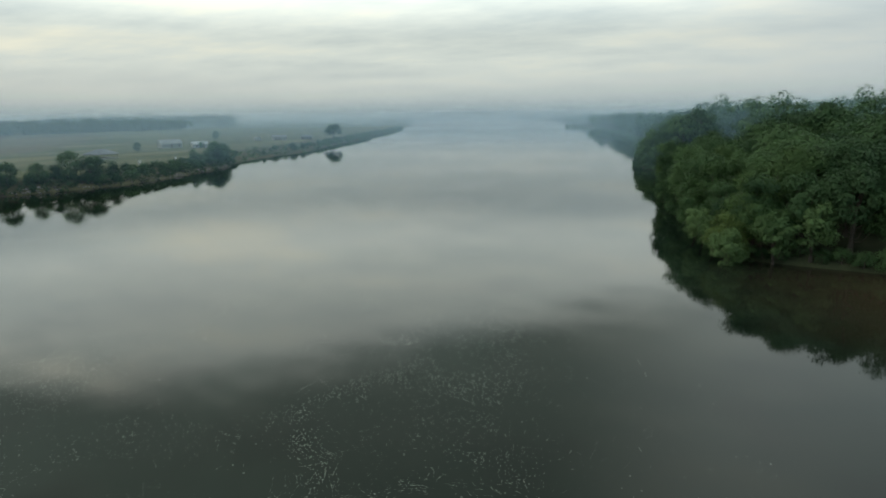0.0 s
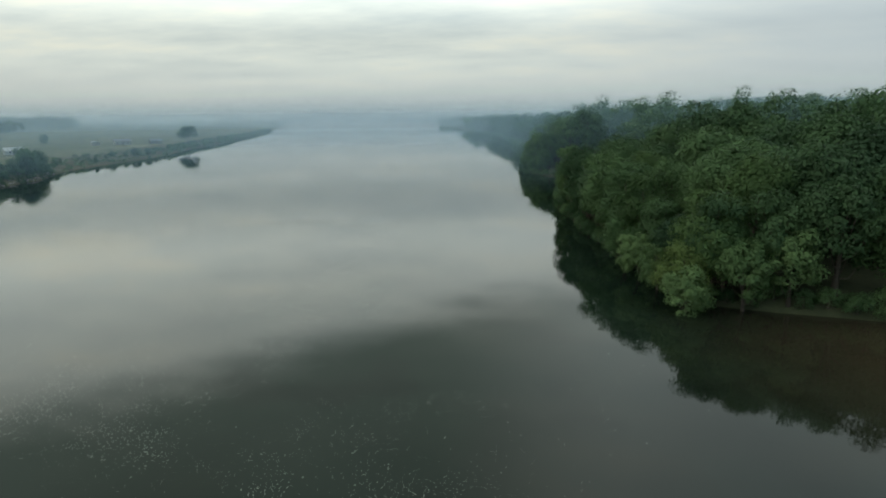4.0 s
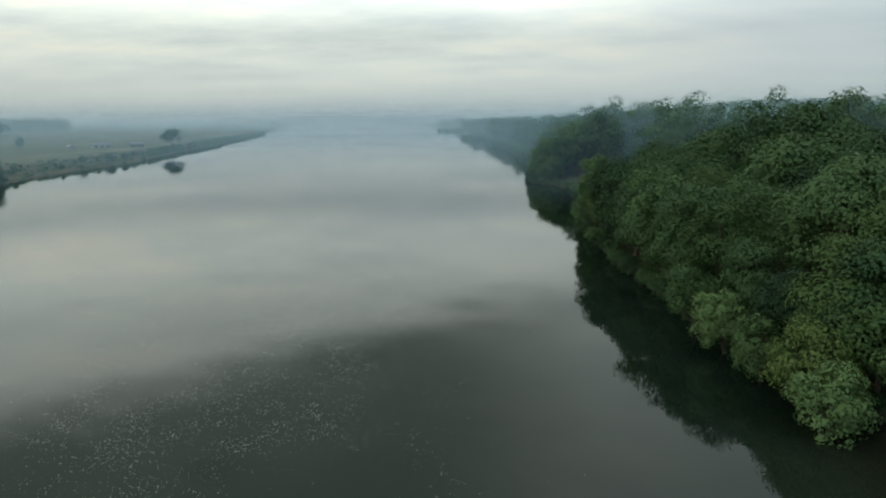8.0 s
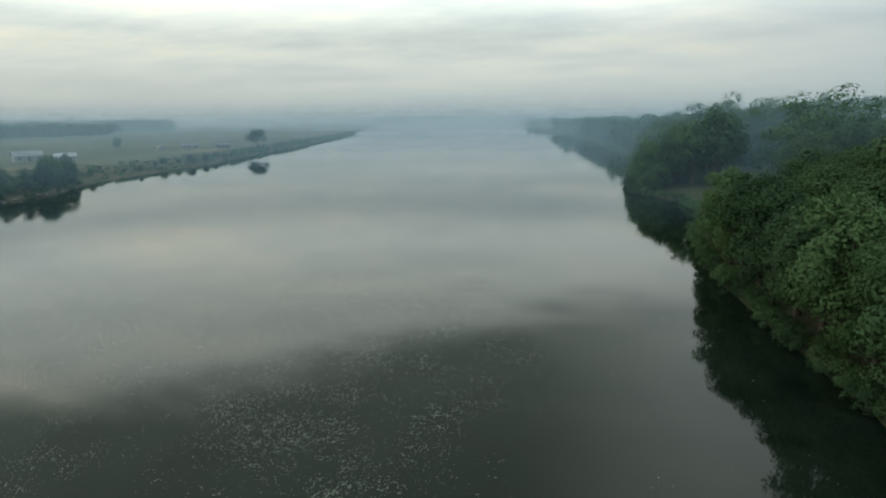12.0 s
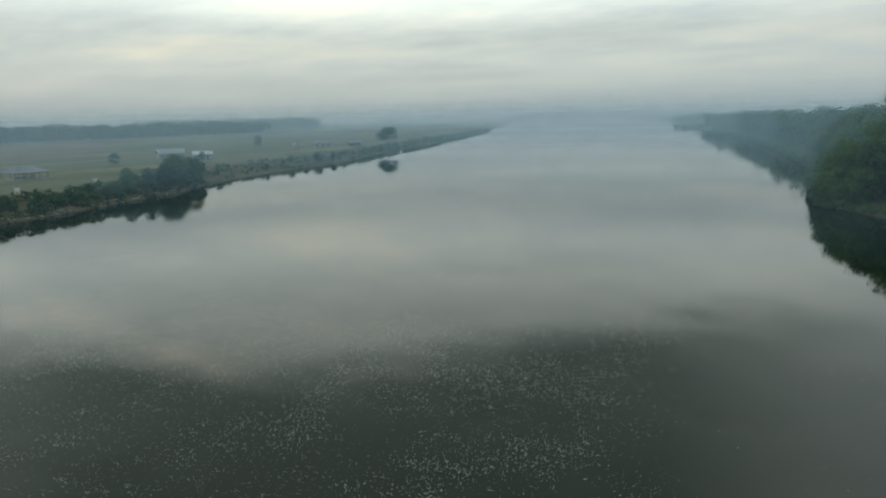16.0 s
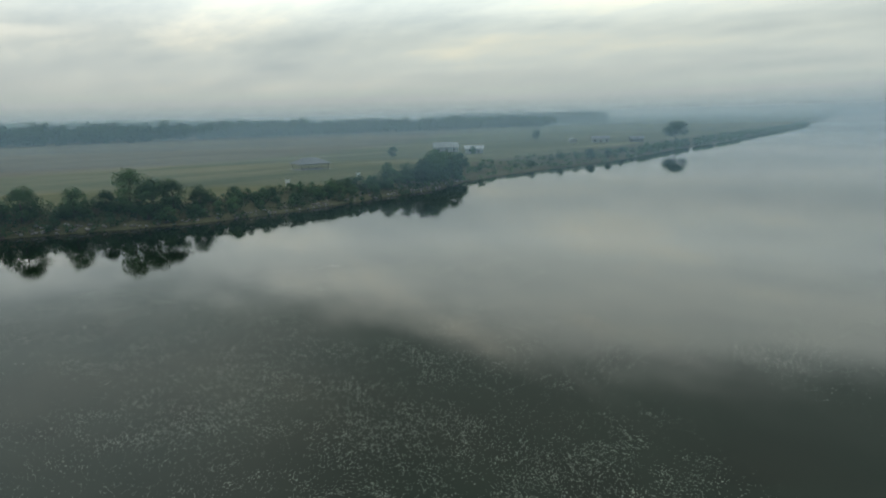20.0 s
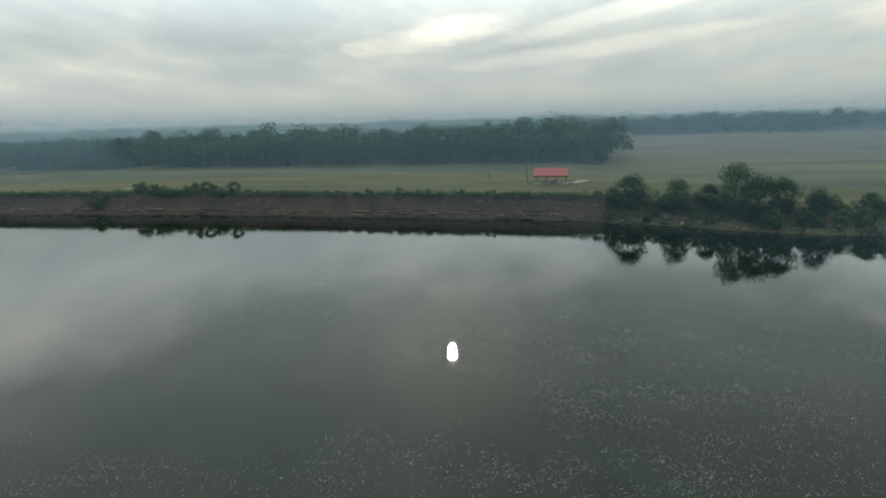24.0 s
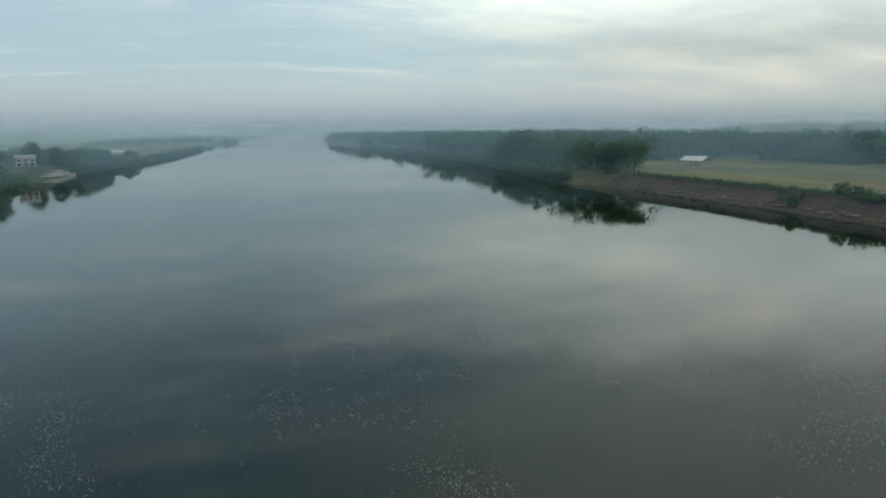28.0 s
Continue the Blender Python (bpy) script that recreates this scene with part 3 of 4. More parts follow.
def overhang(kind, x, y, turn, scale, tilt, label, group):
    """A tree on the bank that leans out over the water."""
    ob = grow("tree", kind[int(rng.integers(len(kind)))], 0, 0, 0, 0, 1.0, label, "tree", group)
    ob.matrix_basis = pose(x, y, ground_z(x, y) - 0.2) @ pose(0, 0, 0, 0, -tilt) @ pose(0, 0, 0, 0, 0, turn) @ Matrix.Diagonal((scale, scale, scale, 1))
    return ob


for y in np.arange(397, 502, 6.8):
    k = (0.80 + 0.18 * blend(y, 405, 438) - 0.2 * blend(y, 468, 502)) * rng.choice((0.86, 1.0, 1.1))
    overhang(FRONT, east(y) + rng.uniform(2.6, 3.8), y + rng.uniform(-1.5, 1.5), rng.uniform(0, 360), k, rng.uniform(2, 5), LEAFY, "east bank wood")
for y in np.arange(400, 566, 9.4):
    for d in np.arange(11.0, 54, 9.4):
        x, yy = east(y) + d + rng.uniform(-2.0, 2.0), y + rng.uniform(-2.4, 2.4)
        if 498 < y < 570 and d < 22:
            continue
        s = (1.0 + 0.24 * min((d - 8) / 26, 1)) * rng.choice((0.76, 0.88, 0.98, 1.08)) * (1 - 0.24 * blend(y, 462, 508)) * (0.84 + 0.16 * blend(yy, 396, 416))
        plant(HI if d < 20 and y < 500 else MID, x, yy, s, LEAFY if d < 30 else TOWER, group="east bank wood")
for x in np.arange(126, 176, 6.4):
    plant(FRONT, x, float(np.interp(x, (126, 140, 152, 180), (396, 391, 386, 380))) + rng.uniform(-0.8, 1.2), rng.uniform(0.8, 1.05), LEAFY, group="east bank wood")
for y in np.arange(584, 660, 5.6):
    plant(BANK_FAR, east(y) + rng.uniform(1.6, 2.6), y + rng.uniform(-2, 2), rng.uniform(0.42, 0.66), EDGE, group="east bank edge trees")
for y in np.arange(584, 700, 4.5):
    plant(BANK_FAR, east(y) + rng.uniform(3.5, 9), y + rng.uniform(-2, 2), rng.uniform(0.75, 1.2), EDGE, group="east bank edge trees")
for y in np.arange(586, 760, 9.5):
    for d in (8, 17, 27):
        s = (0.78 + 0.45 * min(d / 24, 1)) * rng.uniform(0.85, 1.15)
        plant(TALL, east(y) + d + rng.uniform(-2, 2), y + rng.uniform(-3, 3), s, LEAFY, group="east bank wood")
for y in np.arange(396, 700, 3.0):
    plant(SHRUB if y < 520 else SHRUB_FAR, east(y) + rng.uniform(-0.4, 0.8), y + rng.uniform(-1, 1), rng.uniform(0.5, 0.8), "dense green shrub overhanging the waterline", "shrub", "waterside shrubs", "shrub")
for x, y, k, tilt in ((120.3, 414.2, 0.88, 14), (120.4, 407.6, 0.78, 14), (120.6, 400.6, 0.7, 10), (121.0, 390.6, 0.86, 8), (126.6, 394.0, 1.1, 3), (127.6, 390.6, 1.0, 3), (133.0, 390.4, 1.02, 0)):
    overhang(PALE, x, y, rng.uniform(0, 360), k, tilt, "young pale-leaved tree at the water's edge", "pale waterside trees")
for x in np.arange(124, 172, 2.6):
    y = float(np.interp(x, (126, 140, 152, 180), (392, 386.5, 381, 375)))
    plant(SHRUB, x, y + rng.uniform(0.6, 1.8), rng.uniform(0.5, 0.9), "dense green shrub overhanging the waterline", "shrub", "waterside shrubs", "shrub")
overhang(LIME, 121.8, 394.0, 40, 0.92, 6, "yellow-green leafy tree among darker ones", "")


def far_wood(name, places, seed, label, height=17, radius=5.6, leaves=110, leaf=1.9, mat=None):
    """A distant stand of trees as one leafy mass with an uneven top."""
    g = np.random.default_rng(seed)
    ps, ns = [], []
    for x, y in places:
        s = min(1.22, 0.95 + 0.3 * noise.noise(Vector((x * 0.05, y * 0.05, seed))) + g.uniform(-0.2, 0.2))
        p, n, _ = crown_points(g, height * s, radius * s, -0.5, 12, leaves, 0.5, 0.1, -0.92)
        ps.append(p + np.array((x, y, ground_z(x, y))))
        ns.append(n)
    return tagged(new(name, leaf_mesh(name, g, np.concatenate(ps), np.concatenate(ns), leaf, mat or M_LEAF)), label, "wood", kind="stuff")


def grid(x0, x1, y0, y1, step, keep=lambda x, y: True, seed=1):
    g = np.random.default_rng(seed)
    return [(x, y) for x in (a + g.uniform(-step / 3, step / 3) for a in np.arange(x0, x1, step)) for y in (b + g.uniform(-step / 3, step / 3) for b in np.arange(y0, y1, step)) if keep(x, y)]


far_wood("east_wood", grid(165, 255, 392, 566, 9.5, lambda x, y: x > east(y) + 48 and not (y > 500 and x > 215)), 3, "deep broadleaf wood behind the east bank", 23.5, 6.0, 1150, 0.72)
far_wood("upper_east_wood", grid(150, 290, 566, 800, 12, lambda x, y: x > east(y) + 34 and not (205 < x < 290 and 665 < y < 745)), 13, "tall broadleaf wood on the rising east bank", 26.5, 7.4, 1000, 0.9)
far_wood("bank_wood", grid(140, 215, 755, 1400, 11, lambda x, y: x > east(y) + 2), 11, "broadleaf trees along the misty east bank", 22, 6.4, 200, 1.4)
far_wood("far_east_wood", grid(100, 330, 1400, 2800, 24, lambda x, y: x > east(y) + 3), 4, "misty woodland on the far east bank", 20, 9, 60, 3.0)
far_wood("hill_wood", grid(420, 1100, 500, 2600, 38, lambda x, y: x > 420 + 0.1 * y), 12, "wooded hills fading into mist", 24, 17, 150, 3.6)
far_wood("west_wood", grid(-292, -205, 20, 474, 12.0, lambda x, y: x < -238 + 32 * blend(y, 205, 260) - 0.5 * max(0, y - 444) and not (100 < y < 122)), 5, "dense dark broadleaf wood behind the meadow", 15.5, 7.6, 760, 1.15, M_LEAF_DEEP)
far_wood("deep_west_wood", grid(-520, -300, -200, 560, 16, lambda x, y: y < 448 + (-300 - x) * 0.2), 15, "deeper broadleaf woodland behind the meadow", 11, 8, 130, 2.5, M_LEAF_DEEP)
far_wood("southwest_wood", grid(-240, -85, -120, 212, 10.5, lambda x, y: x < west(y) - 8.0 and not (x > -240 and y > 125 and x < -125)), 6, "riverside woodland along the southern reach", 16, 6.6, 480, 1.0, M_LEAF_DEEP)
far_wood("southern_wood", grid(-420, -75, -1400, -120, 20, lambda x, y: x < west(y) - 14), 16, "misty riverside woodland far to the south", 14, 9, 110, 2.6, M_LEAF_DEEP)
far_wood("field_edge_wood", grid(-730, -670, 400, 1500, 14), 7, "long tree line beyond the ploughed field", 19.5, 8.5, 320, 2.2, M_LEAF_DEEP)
far_wood("misty_wood", grid(-1300, -650, 1300, 2100, 26, lambda x, y: 0.60 < (85 - x) / (y - 420) < 1.03 and 1550 < math.hypot(x - 85, y - 420) < 1850), 8, "distant misty wood across the fields", 29, 11, 90, 3.4)
far_wood("west_hill_wood", grid(-3000, -1300, -1200, 1500, 75), 17, "faint wooded hills beyond the fields", 17, 34, 60, 10)
far_wood("southeast_wood", grid(125, 300, -70, 366, 11, lambda x, y: x > east(y) + 1.5 and not (x < 182 and 34 < y < 112)), 9, "wooded east bank around riverside houses", 10, 5.2, 130, 1.4)
far_wood("far_southeast_wood", grid(110, 300, -1500, -560, 24, lambda x, y: x > east(y) + 4 and y < -900 + 3 * (x - 110)), 19, "misty trees on the southern east bank", 9, 7, 80, 2.2)


def scrub(name, side, y0, y1, step, seed, label, reach=4.0, height=4.5, radius=2.8, leaves=90, leaf=0.8, mat=None):
    """Low growth that hides the bank down to the waterline."""
    g = np.random.default_rng(seed)
    places = [((west(y) - d) if side < 0 else (east(y) + d), y + g.uniform(-step, step)) for y in np.arange(y0, y1, step) for d in (g.uniform(-0.5, reach * 0.5), g.uniform(reach * 0.4, reach))]
    return far_wood(name, places, seed, label, height, radius, leaves, leaf, mat)


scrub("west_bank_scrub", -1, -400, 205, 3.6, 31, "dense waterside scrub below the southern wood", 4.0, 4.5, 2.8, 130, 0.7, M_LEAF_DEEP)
scrub("east_bank_scrub", 1, 640, 1400, 4.5, 32, "dense waterside scrub along the east bank")
scrub("southeast_bank_scrub", 1, -500, 44, 4.5, 33, "waterside scrub and small trees on the southern east bank")
scrub("northwest_bank_scrub", -1, 760, 1700, 8.0, 34, "waterside scrub along the northern west bank", 12, 3.6, 2.6)
scrub("weedy_bank", -1, 606, 770, 3.0, 35, "rough grass and weeds on the sloping bank", 22, 1.5, 1.7, 70, 0.45)
scrub("bank_weeds", -1, 456, 608, 1.4, 36, "weeds and brambles on the stony bank", 14, 2.2, 1.7, 120, 0.35)
scrub("meadow_edge_weeds", -1, 232, 456, 1.1, 37, "rough grass along the crumbling meadow edge", 1.6, 0.8, 1.3, 80, 0.26).location.x = -7.6
bpy.data.objects["meadow_edge_weeds"].location.z = 4.9

scrub("inlet_scrub", 1, 100, 366, 4.0, 38, "waterside scrub on the southern east bank")
# ---- west bank: trees and shrubs between the river and the meadow ----
BANKTREE = "round dark green tree on the stony river bank"


def at_bank(d, y):
    return west(y) - d


for d, y, k, kind in ((6, 462, 0.78, BANK_FAR), (7, 472, 0.66, BANK_FAR), (9, 484, 0.92, BANK_FAR), (6, 488, 0.85, BANK_FAR), (8, 493, 0.72, BANK_FAR), (7, 499, 0.55, BANK_FAR), (9, 479, 0.5, BANK_FAR),
                      (7, 590, 0.82, BANK_FAR), (10, 598, 0.85, BANK_FAR), (6, 581, 0.74, BANK_FAR), (12, 605, 0.72, BANK_FAR), (9, 576, 0.55, BANK_FAR), (15, 613, 0.7, BANK_FAR), (8, 609, 0.8, BANK_FAR), (11, 618, 0.55, BANK_FAR), (62, 690, 0.42, BANK_FAR), (14, 571, 0.5, BANK_FAR), (16, 626, 0.6, BANK_FAR)):
    plant(kind, at_bank(d, y), y, k, BANKTREE, group="bank trees")
for y in np.arange(458, 612, 1.7):
    plant(SHRUB_FAR, at_bank(rng.uniform(3, 11), y), y + rng.uniform(-1, 1), rng.uniform(0.45, 0.95), "low green shrub on the stony bank", "shrub", "west bank shrubs", "shrub")
for y in np.arange(612, 1000, 9):
    plant(SHRUB_FAR, at_bank(rng.uniform(3, 16), y), y + rng.uniform(-3, 3), rng.uniform(0.4, 1.1), "scrubby green bush on the sloping bank", "shrub", "west bank shrubs", "shrub")
for y in np.arange(330, 440, 9):
    plant(SHRUB_FAR, at_bank(rng.uniform(8, 10.5), y), y, rng.uniform(0.2, 0.4), "small weedy bush on the eroded bank", "shrub", "eroded bank bushes", "shrub")
for y in np.arange(318, 352, 3):
    plant(SHRUB_FAR, at_bank(rng.uniform(7.0, 10), y), y, rng.uniform(0.5, 0.9), "leafy bush along the meadow's edge", "shrub", "eroded bank bushes", "shrub")
plant(SHRUB_FAR, -100, 309, 1.25, "tall round bush on the muddy bank", "shrub", category="shrub")
for x, y, k in ((-102, 214, 1.0), (-106, 221, 0.92), (-101, 206, 0.8)):
    plant(BARE, x, y, k, "broad dark tree with bare lower trunks by the river", group="bare-trunked trees")
for x, y, k in ((176, 104, 1.2), (166, 97, 1.0), (171, 86, 1.25), (163, 50, 0.9), (166, 42, 1.2), (157, 33, 1.15), (152, 22, 1.2), (149, 8, 1.3), (146, -6, 1.2), (143, -22, 1.1), (140, -84, 0.9), (138, -95, 0.8)):
    plant(BANK_FAR, x, y, k, "dark leafy tree beside the riverside houses", group="trees round the riverside houses")
plant(LONE, -131, 880, 1.0, "solitary round-crowned tree on the river bank")
plant(BANK_FAR, -178, 649, 0.55, "small round tree alone in the meadow")
plant(BANK_FAR, -258, 880, 0.8, "small tree alone in the field")


# ---- buildings ----
def gable_roof(parent, x0, y0, x1, y1, eave, ridge, mat, over=0.5, thick=0.16, along="y"):
    """Two sloping plates that meet in a ridge."""
    if along == "y":
        xm = (x0 + x1) / 2
        a = [(x0 - over, y0 - over, eave), (xm, y0 - over, ridge), (xm, y1 + over, ridge), (x0 - over, y1 + over, eave)]
        b = [(xm + 0.01, y0 - over, ridge), (x1 + over, y0 - over, eave), (x1 + over, y1 + over, eave), (xm + 0.01, y1 + over, ridge)]
    else:
        ym = (y0 + y1) / 2
        a = [(x0 - over, y0 - over, eave), (x1 + over, y0 - over, eave), (x1 + over, ym, ridge), (x0 - over, ym, ridge)]
        b = [(x0 - over, ym + 0.01, ridge), (x1 + over, ym + 0.01, ridge), (x1 + over, y1 + over, eave), (x0 - over, y1 + over, eave)]
    return [part("roof_slope", slab(q, thick), mat, parent) for q in (a, b)]


def hip_roof(parent, x0, y0, x1, y1, eave, ridge, mat, over=0.6, thick=0.16):
    """Four sloping plates over an oblong, the ridge along y."""
    x0, y0, x1, y1 = x0 - over, y0 - over, x1 + over, y1 + over
    h = (x1 - x0) / 2
    xm, ya, yb = (x0 + x1) / 2, y0 + h * 0.8, y1 - h * 0.8
    A, B = (xm, ya, ridge), (xm, yb, ridge)
    for q in ([(x0, y0, eave), A, B, (x0, y1, eave)], [(x1, y0, eave), (x1, y1, eave), B, A], [(x0, y0, eave), (x1, y0, eave), A], [(x1, y1, eave), (x0, y1, eave), B]):
        part("roof_slope", slab(q, thick), mat, parent)


def picnic_table(x, y, z, turn):
    ob = new("picnic_table")
    part("tabletop", boxed(-0.9, -0.38, 0.71, 0.9, 0.38, 0.76, bevel=0.01), M_WOOD, ob)
    for k in (-1, 1):
        part("bench", boxed(-0.9, k * 0.72 - 0.13, 0.42, 0.9, k * 0.72 + 0.13, 0.46, bevel=0.01), M_WOOD, ob)
    for k in (-0.6, 0.6):
        part("leg", boxed(k - 0.04, -0.8, 0.34, k + 0.04, 0.8, 0.42), M_WOOD, ob)
        for q in (-0.3, 0.3):
            part("leg", boxed(k - 0.04, q - 0.05, 0.0, k + 0.04, q + 0.05, 0.71), M_WOOD, ob)
    ob.matrix_basis = pose(x, y, z, 0, 0, turn)
    return tagged(ob, "weathered wooden picnic table with two benches", "table", "picnic tables")


def shelter(name, label, x, y, turn, wide, deep, eave, ridge, roof, hip=False, rail=True):
    """An open-sided picnic shelter: concrete floor, posts, beams and a roof; wide runs along y."""
    z = ground_z(x, y)
    ob = new(name)
    hw, hd = wide / 2, deep / 2
    part("floor_slab", boxed(-hd - 0.5, -hw - 0.5, -0.3, hd + 0.5, hw + 0.5, 0.12, bevel=0.03), M_CONCRETE, ob)
    n = max(3, round(wide / 3.2))
    for i in range(n + 1):
        for sx in (-hd + 0.2, hd - 0.2):
            yy = -hw + 0.2 + (wide - 0.4) * i / n
            part("post", boxed(sx - 0.09, yy - 0.09, 0.12, sx + 0.09, yy + 0.09, eave - 0.18), M_WOOD, ob)
    for sx in (-hd + 0.2, hd - 0.2):
        part("beam", boxed(sx - 0.1, -hw, eave - 0.18, sx + 0.1, hw, eave + 0.12), M_WOOD, ob)
    for sy in (-hw + 0.2, hw - 0.2):
        part("beam", boxed(-hd + 0.31, sy - 0.1, eave - 0.16, hd - 0.31, sy + 0.1, eave + 0.1), M_WOOD, ob)
    if hip:
        hip_roof(ob, -hd, -hw, hd, hw, eave + 0.2, ridge, roof)
    else:
        gable_roof(ob, -hd, -hw, hd, hw, eave + 0.2, ridge, roof)
        for sy in (-hw, hw - 0.06):
            bm = bmesh.new()
            v = [bm.verts.new(p) for p in ((-hd, sy, eave + 0.13), (hd, sy, eave + 0.13), (0, sy, ridge - 0.25), (-hd, sy + 0.06, eave + 0.13), (hd, sy + 0.06, eave + 0.13), (0, sy + 0.06, ridge - 0.25))]
            for q in ((0, 1, 2), (5, 4, 3), (0, 3, 4, 1), (1, 4, 5, 2), (2, 5, 3, 0)):
                bm.faces.new([v[i] for i in q])
            part("gable_board", bm, M_WOOD if roof is not M_RED else M_RED, ob)
    if roof is M_RED:
        for sx in (-hd - 0.5, hd + 0.44):
            part("fascia", boxed(sx, -hw - 0.5, eave - 0.22, sx + 0.06, hw + 0.5, eave + 0.03), M_MAROON, ob, "dark red fascia board")
    if rail:
        for zz in (0.55, 0.95):
            part("rail", boxed(hd - 0.14, -hw + 0.4, zz, hd - 0.08, hw - 0.4, zz + 0.08), M_WOOD, ob)
    ob.matrix_basis = pose(x, y, z, 0, 0, turn)
    for i in range(2 if wide < 12 else 3):
        q = Vector((0.2, -hw + wide * (i + 0.7) / (3 if wide < 12 else 4) + 0.4, 0.12))
        q.rotate(Euler((0, 0, radians(turn))))
        picnic_table(x + q.x, y + q.y, z + 0.12, turn)
    return tagged(ob, label, "shelter")


shelter("picnic_shelter", "open-sided picnic shelter with a red metal roof on the meadow", -125.4, 443, -2, 9.0, 6.8, 2.35, 4.5, M_RED)
shelter("pavilion", "open pavilion with a grey shingled hip roof on the meadow", -146, 577, -8, 12.5, 9.5, 2.4, 4.9, M_SHINGLE, True)
shelter("barn_shelter", "long open shelter with a pale metal roof by the wood", -171, 176, 20, 12.0, 9.0, 2.8, 5.0, M_TIN, rail=False)


def house(name, label, x, y, turn, wide, deep, wall_h, ridge, roof, wall, windows=3):
    """A small house: walls with openings, a gable roof, windows with frames, a door."""
    z = ground_z(x, y)
    ob = new(name)
    hw, hd = wide / 2, deep / 2
    part("wall", boxed(-hd, -hw, -0.4, hd, hw, wall_h, bevel=0.02), wall, ob)
    for sy in (-1, 1):
        bm = bmesh.new()
        v = [bm.verts.new(p) for p in ((-hd, sy * hw, wall_h), (hd, sy * hw, wall_h), (0, sy * hw, ridge - 0.2), (-hd, sy * (hw - 0.1), wall_h), (hd, sy * (hw - 0.1), wall_h), (0, sy * (hw - 0.1), ridge - 0.2))]
        for q in ((0, 1, 2), (5, 4, 3), (1, 4, 5, 2), (2, 5, 3, 0)):
            bm.faces.new([v[i] for i in q])
        bmesh.ops.recalc_face_normals(bm, faces=bm.faces)
        part("gable", bm, wall, ob)
    gable_roof(ob, -hd, -hw, hd, hw, wall_h + 0.02, ridge, roof, 0.6)
    for side in (-1, 1):
        for i in range(windows):
            yy = -hw + wide * (i + 0.5) / windows
            x0, x1 = sorted((side * hd, side * (hd + 0.07)))
            if i == windows // 2 and side > 0:
                part("door", boxed(x0, yy - 0.5, 0.05, x1, yy + 0.5, 2.1), M_WOOD, ob)
                continue
            win = part("window", boxed(x0, yy - 0.7, 0.9, x1, yy + 0.7, 2.1), M_WHITE, ob)
            x0, x1 = sorted((side * (hd + 0.071), side * (hd + 0.09)))
            part("pane", boxed(x0, yy - 0.6, 1.0, x1, yy + 0.6, 2.0), M_DARK, win)
    part("chimney", boxed(-0.9, hw * 0.4, ridge - 1.2, -0.3, hw * 0.4 + 0.6, ridge + 0.5), M_CONCRETE, ob)
    ob.matrix_basis = pose(x, y, z, 0, 0, turn)
    return tagged(ob, label, "house")


house("farmhouse", "low farmhouse with pale walls and a grey metal roof", -188, 699, -40, 14, 10, 2.9, 5.6, M_SLATE, M_WALL)
house("shed", "long shed with a bright pale metal roof", -163, 697, -48, 10, 7, 2.6, 4.4, M_TIN, M_WALL, 2)
house("riverside_house", "pale-fronted riverside house among trees", -170, 842, -55, 12, 7, 2.8, 4.6, M_SHINGLE, M_WALL)
house("cottage", "small dark cottage on the river bank", -150, 858, -50, 9, 6, 2.5, 4.0, M_SHINGLE, M_WOOD, 2)
house("outbuilding", "small grey outbuilding beside the house", -186, 830, 40, 6, 5, 2.3, 3.4, M_TIN, M_WALL, 2)
house("metal_shed", "long white metal shed in the distance", -545, 2440, 10, 62, 24, 6, 9, M_WHITE, M_WHITE, 4)
house("metal_shed", "white metal shed in the distance", -430, 1900, 10, 30, 15, 5, 7.5, M_WHITE, M_WALL, 3)


def river_house(x, y, turn):
    """A two-storey riverside house with a white balcony on posts."""
    z = ground_z(x, y)
    ob = new("balcony_house")
    part("wall", boxed(-5, -6, -0.5, 5, 6, 5.6, bevel=0.02), M_WALL, ob)
    gable_roof(ob, -5, -6, 5, 6, 5.65, 8.2, M_SHINGLE, 0.7)
    part("balcony_floor", boxed(-7.6, -6, 2.7, -5.02, 6, 2.95), M_WHITE, ob)
    for k in (-5.8, -2, 2, 5.8):
        part("balcony_post", boxed(-7.55, k - 0.1, -0.5, -7.35, k + 0.1, 2.69), M_WHITE, ob)
    part("balcony_rail", boxed(-7.58, -6, 3.75, -7.48, 6, 3.87), M_WHITE, ob)
    for k in np.arange(-5.8, 5.9, 0.58):
        part("baluster", boxed(-7.56, k - 0.03, 2.96, -7.5, k + 0.03, 3.74), M_WHITE, ob)
    for zz in (0.5, 3.2):
        for k in (-4, 0, 4):
            win = part("window", boxed(-5.07, k - 0.9, zz, -5.0, k + 0.9, zz + 1.7), M_WHITE, ob)
            part("pane", boxed(-5.09, k - 0.8, zz + 0.1, -5.071, k + 0.8, zz + 1.6), M_DARK, win)
    ob.matrix_basis = pose(x, y, z, 0, 0, turn) @ Matrix.Diagonal((0.75, 0.75, 0.75, 1))
    return tagged(ob, "two-storey riverside house with a white balcony", "house")


